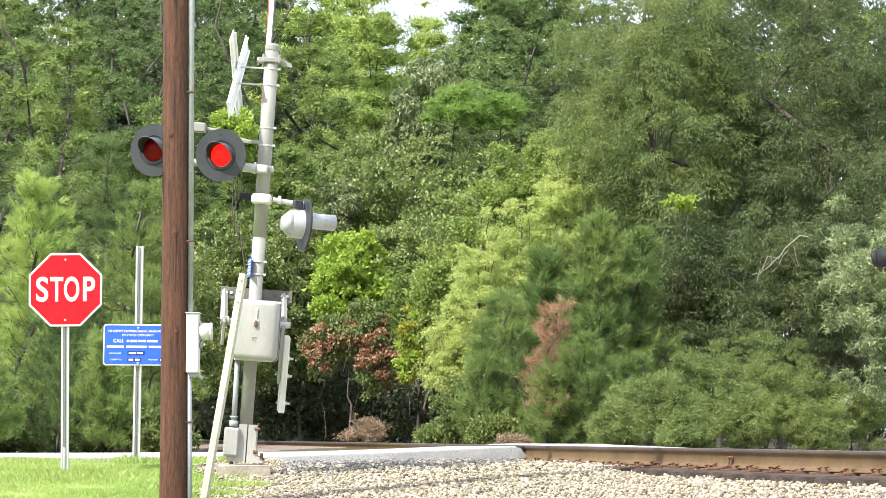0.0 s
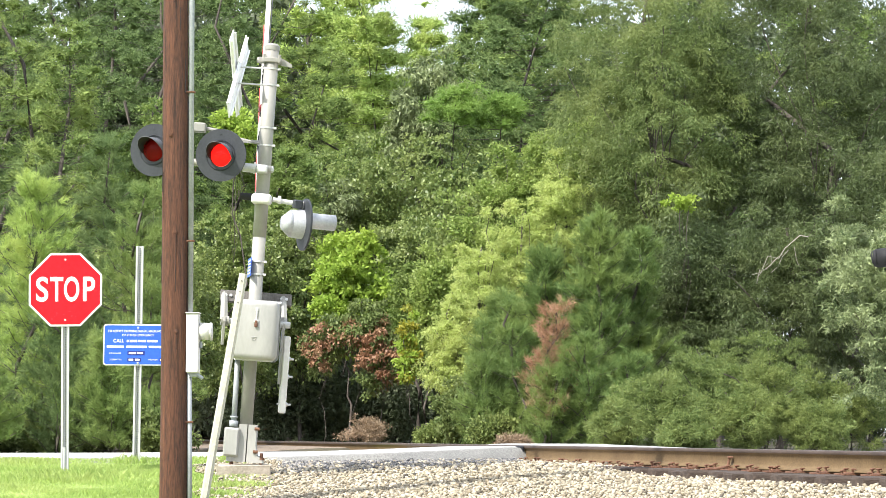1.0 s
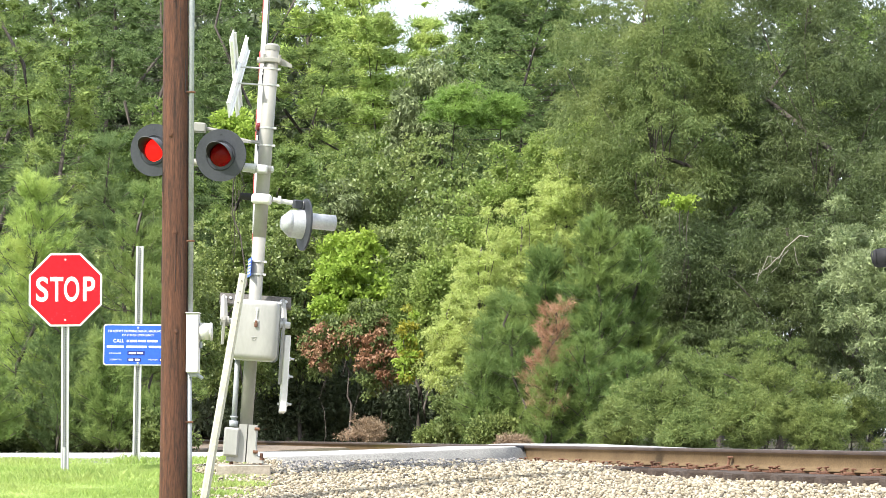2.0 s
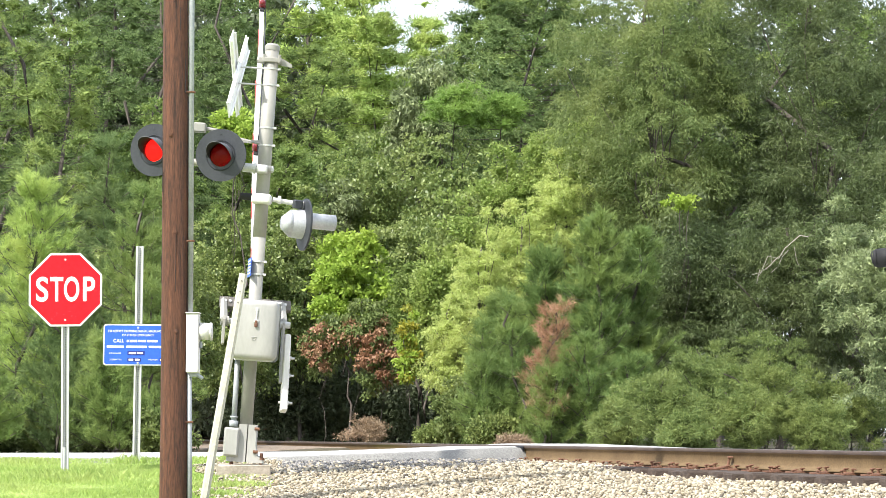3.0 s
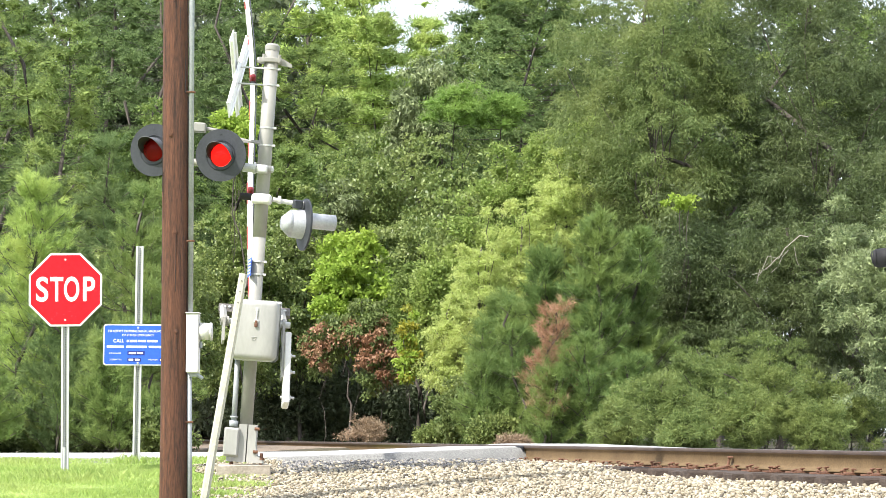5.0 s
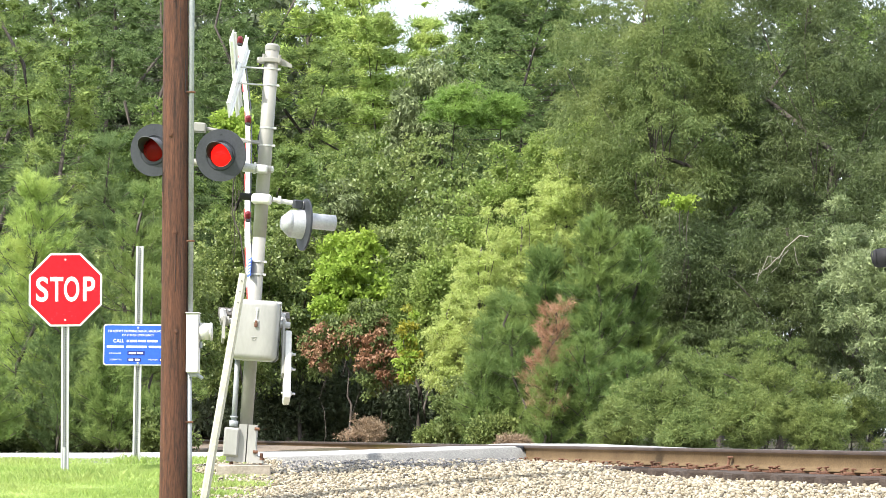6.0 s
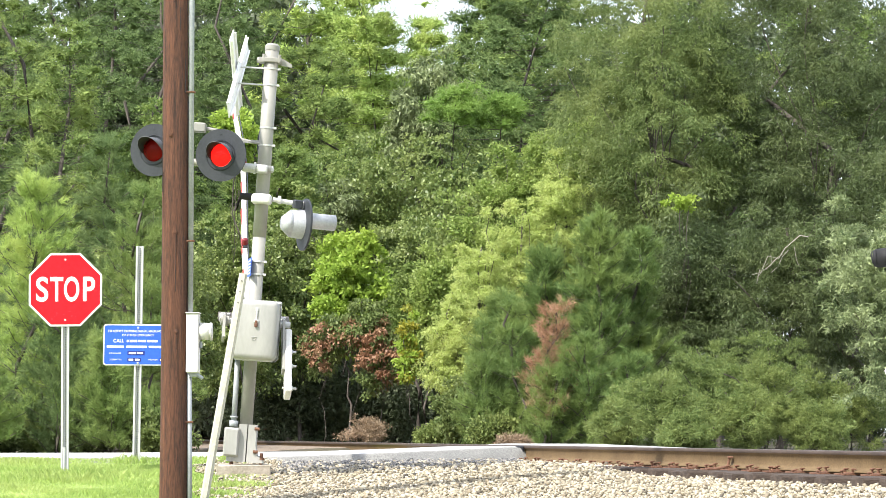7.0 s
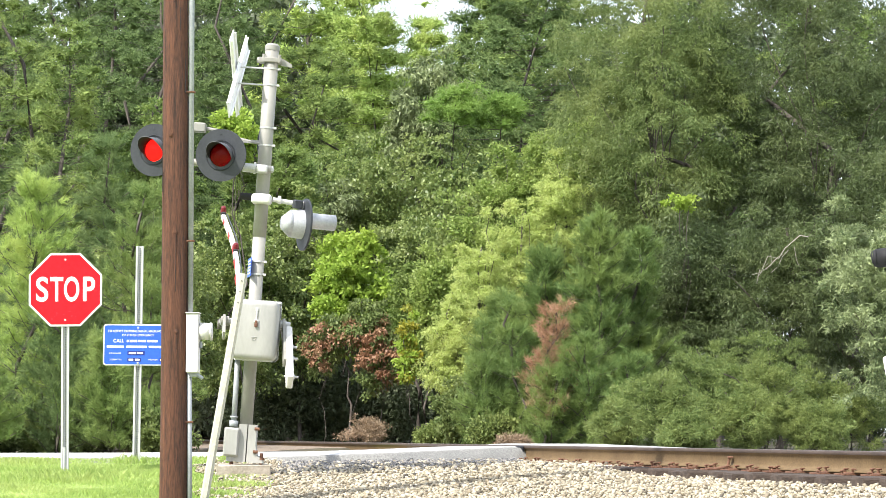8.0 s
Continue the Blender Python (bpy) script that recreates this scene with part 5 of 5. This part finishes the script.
    for zl in (2.72, 4.97, 7.08):
        w = (zl - z0) / (z1 - z0)
        bowx = -0.05 * math.sin(w * math.pi * 2.3) * w
        yy = 0.375
        bm = bmesh.new()
        rod(bm, (bowx, yy - 0.025, zl), (bowx, yy + 0.03, zl), 0.036, 0.040, 12)
        ball(bm, (bowx, yy - 0.03, zl), 0.036, (1, 0.8, 1), 12, 8)
        li = part("arm_lamp", bm, mat("red_lamp_plastic", (0.11, 0.006, 0.010), (0.16, 0.01, 0.014), 0.3), g, "dark red lamp on the arm")
        bm = bmesh.new()
        box(bm, (bowx, yy + 0.045, zl), (0.07, 0.03, 0.05), 0.005)
        box(bm, (bowx, yy + 0.03, zl - 0.06), (0.05, 0.03, 0.06), 0.005)
        part("lamp_mount", bm, M_HOODIN, g)
    path = []
    for i in range(22):
        w = (0.6 + 0.3 * i - z0) / (z1 - z0)
        path.append(((-0.055 * math.sin(w * math.pi * 2.3) * w + 0.035, 0.385, 0.6 + 0.3 * i), 0.007))
    v, f = tubes([path], 6)
    new("lamp_cable", mesh_np("lamp_cable", v, f, [M_BLACK], True)).parent = g
    return g


GATE = {}


def crossing_signal():
    lean = 3.72
    base = pose(-1.987, 22.9, 0.083, 0, lean, 0)
    t = thing("crossing_signal", "level crossing signal mast with flashing lights and a lowering gate", "railway signal", base, "crossing signals")
    # mast
    bm = bmesh.new()
    rod(bm, (-0.028, 0, 0.30), (-0.030, 0, 2.3), 0.066, 0.067, 26)
    rod(bm, (-0.030, 0, 2.3), (-0.036, 0, 4.23), 0.069, 0.072, 26)
    shade(part("mast", bm, M_ALU, t, "pale grey aluminium mast"))
    bm = bmesh.new()
    rod(bm, (-0.036, 0, 4.22), (-0.036, 0, 4.268), 0.076, 0.076, 22)
    rod(bm, (-0.036, 0, 4.268), (-0.036, 0, 4.29), 0.076, 0.055, 22)
    part("mast_cap", bm, M_ALU, t)
    for z in (1.92, 2.05, 3.24, 3.42, 3.86, 4.03, 4.1):
        bm = bmesh.new()
        rod(bm, (-0.032, 0, z - 0.008), (-0.032, 0, z + 0.008), 0.076, 0.076, 22)
        box(bm, (0.052, -0.03, z), (0.03, 0.03, 0.022), 0.003)
        part("mast_band", bm, M_STEEL, t)
    # flared base casting, split down the front, with a junction box on its side
    bm = bmesh.new()
    for s in (-1, 1):
        prism(bm, [(0.006 * s, 0.02), (0.175 * s, 0.02), (0.16 * s, 0.06), (0.105 * s, 0.10), (0.088 * s, 0.20), (0.088 * s, 0.40), (0.006 * s, 0.40)], 0.18)
    part("base_casting", bm, M_BOX, t, "split cast base")
    for x in (-0.15, 0.15):
        for y in (-0.07, 0.07):
            bm = bmesh.new()
            rod(bm, (x, y, -0.02), (x, y, 0.12), 0.013, seg=8)
            rod(bm, (x, y, 0.05), (x, y, 0.075), 0.026, seg=6)
            part("anchor_bolt", bm, M_RUST, t)
    for z in (0.13, 0.36):
        bm = bmesh.new()
        rod(bm, (0.07, -0.10, z), (0.12, -0.10, z), 0.016, seg=8)
        part("clamp_bolt", bm, M_RUST, t)
    bm = bmesh.new()
    box(bm, (-0.155, -0.05, 0.215), (0.155, 0.17, 0.29), 0.02, seg=2)
    j = part("junction_box", bm, M_BOX, t, "grey junction box at the mast foot")
    bm = bmesh.new()
    box(bm, (-0.155, -0.14, 0.215), (0.13, 0.012, 0.26), 0.005)
    rod(bm, (-0.15, -0.05, 0.02), (-0.15, -0.05, 0.09), 0.05, seg=12)
    part("box_door", bm, M_BOX, j)
    bm = bmesh.new()
    rod(bm, (-0.148, -0.06, 0.40), (-0.155, -0.06, 1.05), 0.027, seg=12)
    rod(bm, (-0.148, -0.06, 0.37), (-0.148, -0.06, 0.43), 0.045, seg=12)
    rod(bm, (-0.148, -0.06, 0.455), (-0.148, -0.06, 0.475), 0.04, seg=12)
    shade(part("cable_conduit", bm, M_CONDUIT, t, "grey conduit from the junction box"))
    # gate mechanism
    gz = 1.345
    bm = bmesh.new()
    box(bm, (0.02, -0.25, gz), (0.455, 0.30, 0.595), 0.055, seg=4)
    mech = shade(part("gate_mechanism", bm, M_BOX, t, "grey gate mechanism case with rounded corners"))
    bm = bmesh.new()
    box(bm, (0.02, -0.10, gz + 0.292), (0.47, 0.06, 0.03), 0.008)
    box(bm, (0.02, -0.235, gz - 0.295), (0.36, 0.18, 0.025), 0.006)
    box(bm, (0.02, -0.10, gz), (0.47, 0.02, 0.61), 0.03)
    part("case_rim", bm, M_STEEL, mech)
    bm = bmesh.new()
    rod(bm, (0.035, -0.405, gz + 0.19), (0.035, -0.405, gz + 0.10), 0.009, seg=8)
    box(bm, (0.035, -0.405, gz + 0.20), (0.03, 0.012, 0.035), 0.004)
    box(bm, (0.035, -0.405, gz + 0.085), (0.05, 0.014, 0.03), 0.004)
    part("latch", bm, M_STEEL, mech)
    bm = bmesh.new()
    box(bm, (0.035, -0.412, gz + 0.045), (0.034, 0.022, 0.042), 0.006)
    rod(bm, (0.035, -0.412, gz + 0.065), (0.035, -0.412, gz + 0.09), 0.013, seg=8)
    part("padlock", bm, M_RUST, mech, "brass padlock gone rusty")
    bm = bmesh.new()
    for k in range(3):
        box(bm, (0.022, -0.402, gz - 0.075 - 0.013 * k), (0.055 - 0.01 * k, 0.008, 0.006), 0.002)
    part("cast_mark", bm, M_BOX, mech)
    bm = bmesh.new()
    rod(bm, (-0.33, -0.05, gz + 0.08), (0.35, -0.05, gz + 0.08), 0.033, seg=14)
    box(bm, (0, -0.06, gz + 0.16), (0.2, 0.16, 0.05), 0.008)
    box(bm, (0, -0.06, gz - 0.16), (0.2, 0.16, 0.05), 0.008)
    part("main_shaft", bm, M_STEEL, t)
    # pair of flashing lights on a cross arm
    bm = bmesh.new()
    rod(bm, (0.05, -0.10, 2.99), (-1.02, -0.02, 3.03), 0.036, seg=14)
    shade(part("cross_arm", bm, M_ALU, t, "aluminium cross arm"))
    bm = bmesh.new()
    box(bm, (-0.04, -0.06, 2.985), (0.11, 0.20, 0.085), 0.02, seg=2)
    rod(bm, (-0.24, -0.08, 2.995), (-0.06, -0.08, 2.99), 0.046, seg=14)
    rod(bm, (-0.13, -0.08, 2.993), (-0.11, -0.08, 2.992), 0.06, seg=14)
    rod(bm, (0.0, -0.08, 2.99), (0.075, -0.08, 2.99), 0.02, seg=10)
    rod(bm, (0.05, -0.08, 2.99), (0.068, -0.08, 2.99), 0.036, seg=6)
    part("arm_clamp", bm, M_STEEL, t)
    bm = bmesh.new()
    rod(bm, (-0.02, -0.05, 3.24), (-0.50, 0.04, 3.33), 0.014, seg=8)
    rod(bm, (-0.50, 0.04, 3.36), (-0.83, 0.05, 3.40), 0.022, seg=10)
    box(bm, (-0.72, 0.03, 3.385), (0.13, 0.08, 0.10), 0.012)
    box(bm, (-0.20, -0.02, 3.27), (0.22, 0.012, 0.035), 0.002)
    part("brace_rod", bm, M_ALU, t)
    GATE["right"] = lamp(t, pose(-0.459, -0.20, 3.09, 4, -lean, -13))
    GATE["left"] = lamp(t, pose(-1.140, -0.18, 3.10, 4, -lean, -21))
    for x in (-0.459, -1.17):
        bm = bmesh.new()
        rod(bm, (x + 0.04, -0.02, 3.02), (x + 0.06, 0.05, 3.10), 0.05, seg=12)
        box(bm, (x + 0.07, 0.03, 3.07), (0.12, 0.10, 0.10), 0.01)
        part("lamp_bracket", bm, M_ALU, t)
    # light for the far side, on its own bracket
    GATE["back"] = lamp(t, pose(0.415, 0.02, 2.46, 0, -lean - 3, 110), grey=True, hr=0.076, L=0.30, tube=True, rise=0.045, back_r=0.155)
    bm = bmesh.new()
    box(bm, (-0.03, -0.05, 2.685), (0.205, 0.19, 0.105), 0.035, seg=3)
    rod(bm, (0.08, -0.03, 2.69), (0.37, 0.02, 2.665), 0.024, seg=12)
    rod(bm, (0.135, -0.03, 2.69), (0.165, -0.03, 2.69), 0.042, seg=12)
    box(bm, (0.375, 0.02, 2.655), (0.055, 0.06, 0.075), 0.01)
    part("side_bracket", bm, M_WHITE, t, "white cast bracket")
    bm = bmesh.new()
    rod(bm, (-0.13, -0.05, 2.70), (-0.25, -0.05, 2.705), 0.038, 0.036, 14)
    part("bracket_plug", bm, M_HOODIN, t, "black end plug")
    # crossbuck on two rods
    crossbuck(t, pose(-0.376, -0.02, 3.955, 0, -lean, -96))
    for z in (3.86, 4.03):
        bm = bmesh.new()
        rod(bm, (-0.36, -0.02, z), (-0.05, -0.02, z), 0.009, seg=6)
        part("sign_rod", bm, M_STEEL, t)
    bm = bmesh.new()
    rod(bm, (-0.18, 0.03, 4.12), (0.0, 0.0, 4.12), 0.03, seg=8)
    box(bm, (-0.13, 0.0, 4.115), (0.07, 0.10, 0.055), 0.006)
    box(bm, (-0.03, -0.06, 4.115), (0.20, 0.05, 0.05), 0.008)
    rod(bm, (-0.11, -0.07, 4.09), (-0.11, -0.07, 4.17), 0.016, seg=8)
    rod(bm, (0.05, -0.07, 4.09), (0.05, -0.07, 4.17), 0.016, seg=8)
    prism(bm, [(0.03, 4.085), (0.18, 4.055), (0.175, 4.09), (0.07, 4.145), (0.03, 4.15)], 0.05)
    part("sign_bracket", bm, M_ALU, t)
    # narrow blue plate, seen edge on
    bm = bmesh.new()
    box(bm, (0, 0, 0), (0.18, 0.004, 0.19), 0.001)
    b = part("blue_plate", bm, M_BLUE, t, "small blue plate banded to the mast")
    b.matrix_basis = pose(-0.105, -0.03, 1.985, 0, -lean, -75)
    for k in range(5):
        bm = bmesh.new()
        box(bm, (0.0, -0.004, 0.065 - 0.032 * k), (0.13, 0.003, 0.014))
        part("text_bar", bm, M_SIGNWHITE, b)
    # flexible cable behind the mast
    path = [((-0.085 - 0.03 * math.sin(i / 30 * 9), 0.03, 3.1 + i / 30), 0.011 if i % 2 else 0.009) for i in range(31)]
    v, f = tubes([path], 8)
    new("lamp_cable", mesh_np("lamp_cable", v, f, [M_BLACK], True)).parent = t
    g = gate_assembly(t, None)
    GATE["arm"] = g
    # footing
    bm = bmesh.new()
    box(bm, (0, 0, 0), (0.54, 0.54, 0.30), 0.02, seg=2)
    r = np.random.default_rng(61)
    for v in bm.verts:
        v.co += Vector(r.uniform(-0.008, 0.008, 3))
    f = part("concrete_footing", bm, M_CONC)
    f.matrix_world = pose(-2.015, 22.9, -0.07, 0, 0, 6)
    tagged(f, "weathered concrete footing under the signal mast", "footing")


crossing_signal()


def far_signal():
    """The signal on the other side of the crossing; only its hood and gate counterweight reach into view."""
    t = thing("crossing_signal", "second level crossing signal mast at the view's edge", "railway signal", pose(6.41, 31.0, 0.10), "crossing signals")
    bm = bmesh.new()
    rod(bm, (0, 0, -0.2), (0, 0, 4.2), 0.07, seg=20)
    shade(part("mast", bm, M_ALU, t))
    GATE["far_light"] = lamp(t, pose(-0.12, -0.05, 2.70, 0, 0, -98), dark=True)
    bm = bmesh.new()
    rod(bm, (-0.16, -0.05, 2.715), (-0.44, 0.0, 2.69), 0.138, 0.130, 24)
    rod(bm, (-0.44, 0.0, 2.69), (-0.49, 0.01, 2.685), 0.130, 0.105, 24)
    rod(bm, (-0.49, 0.01, 2.685), (-0.515, 0.015, 2.68), 0.105, 0.055, 24)
    shade(part("tunnel_visor", bm, mat("matt_black_visor", (0.006, 0.006, 0.007), (0.012, 0.012, 0.014), 0.75), t, "black tunnel visor"))
    bm = bmesh.new()
    rod(bm, (0.0, 0, 2.62), (-0.3, 0.05, 2.64), 0.035, seg=12)
    part("cross_arm", bm, M_ALU, t)
    bm = bmesh.new()
    box(bm, (0, -0.2, 1.35), (0.45, 0.30, 0.60), 0.05, seg=3)
    part("gate_mechanism", bm, M_BOX, t)
    g = new("gate_arm")
    g.parent = t
    bm = bmesh.new()
    box(bm, (-0.36, 0, -0.30), (0.03, 0.12, 0.70), 0.01)
    box(bm, (-0.40, 0, -0.60), (0.06, 0.30, 0.5), 0.01)
    rod(bm, (-0.45, 0, -0.55), (-0.35, 0, -0.55), 0.014, seg=8)
    part("counterweight", bm, M_WHITE, g)
    bm = bmesh.new()
    rod(bm, (0, -0.3, 0.3), (0, -0.25, 6.0), 0.05, 0.03, 8)
    part("arm_tube", bm, M_WHITE, g)
    GATE["far_arm"] = g


far_signal()


# ---- what moves ----
def motions():
    """The gate arm sinks away over the road; the two lights burn by turns."""
    tilt = [(0.0, 14.5), (0.5, 18.5), (1.0, 22.2), (1.5, 25.6), (2.2, 30.0), (2.8, 34.0), (3.5, 38.3), (4.3, 43.6), (4.7, 45.8), (5.3, 49.4), (5.8, 52.6), (6.4, 56.7),
            (7.0, 60.7), (7.4, 64.3), (7.7, 68.4), (8.0, 72.7)]
    hub = pose(0.012, -0.05, 1.425, 0, 0, 9.1)
    walk(GATE["arm"], [(s, hub @ pose(0, 0, 0, -a, 0, 0)) for s, a in tilt])
    hub = pose(0.41, -0.13, 1.45, 0, 0, 20)
    walk(GATE["far_arm"], [(s, hub @ pose(0, 0, 0, a, 0, 0)) for s, a in tilt])
    turns = [0.33, 0.95, 1.55, 2.16, 2.76, 3.36, 3.90, 4.56, 5.17, 5.70, 6.35, 6.90, 7.56]
    for which, lit in (("right", True), ("left", False), ("back", False), ("far_light", True)):
        rows, a = [], 0 if lit else 180
        rows.append((0.0, pose(0, 0.075, 0, 0, 0, a)))
        for s in turns:
            for k, step in enumerate((0, 60, 120, 180)):
                rows.append((s - 0.034 + k / 30, pose(0, 0.075, 0, 0, 0, a + step)))
            a += 180
        rows.append((8.0, pose(0, 0.075, 0, 0, 0, a)))
        walk(GATE[which], rows)


motions()
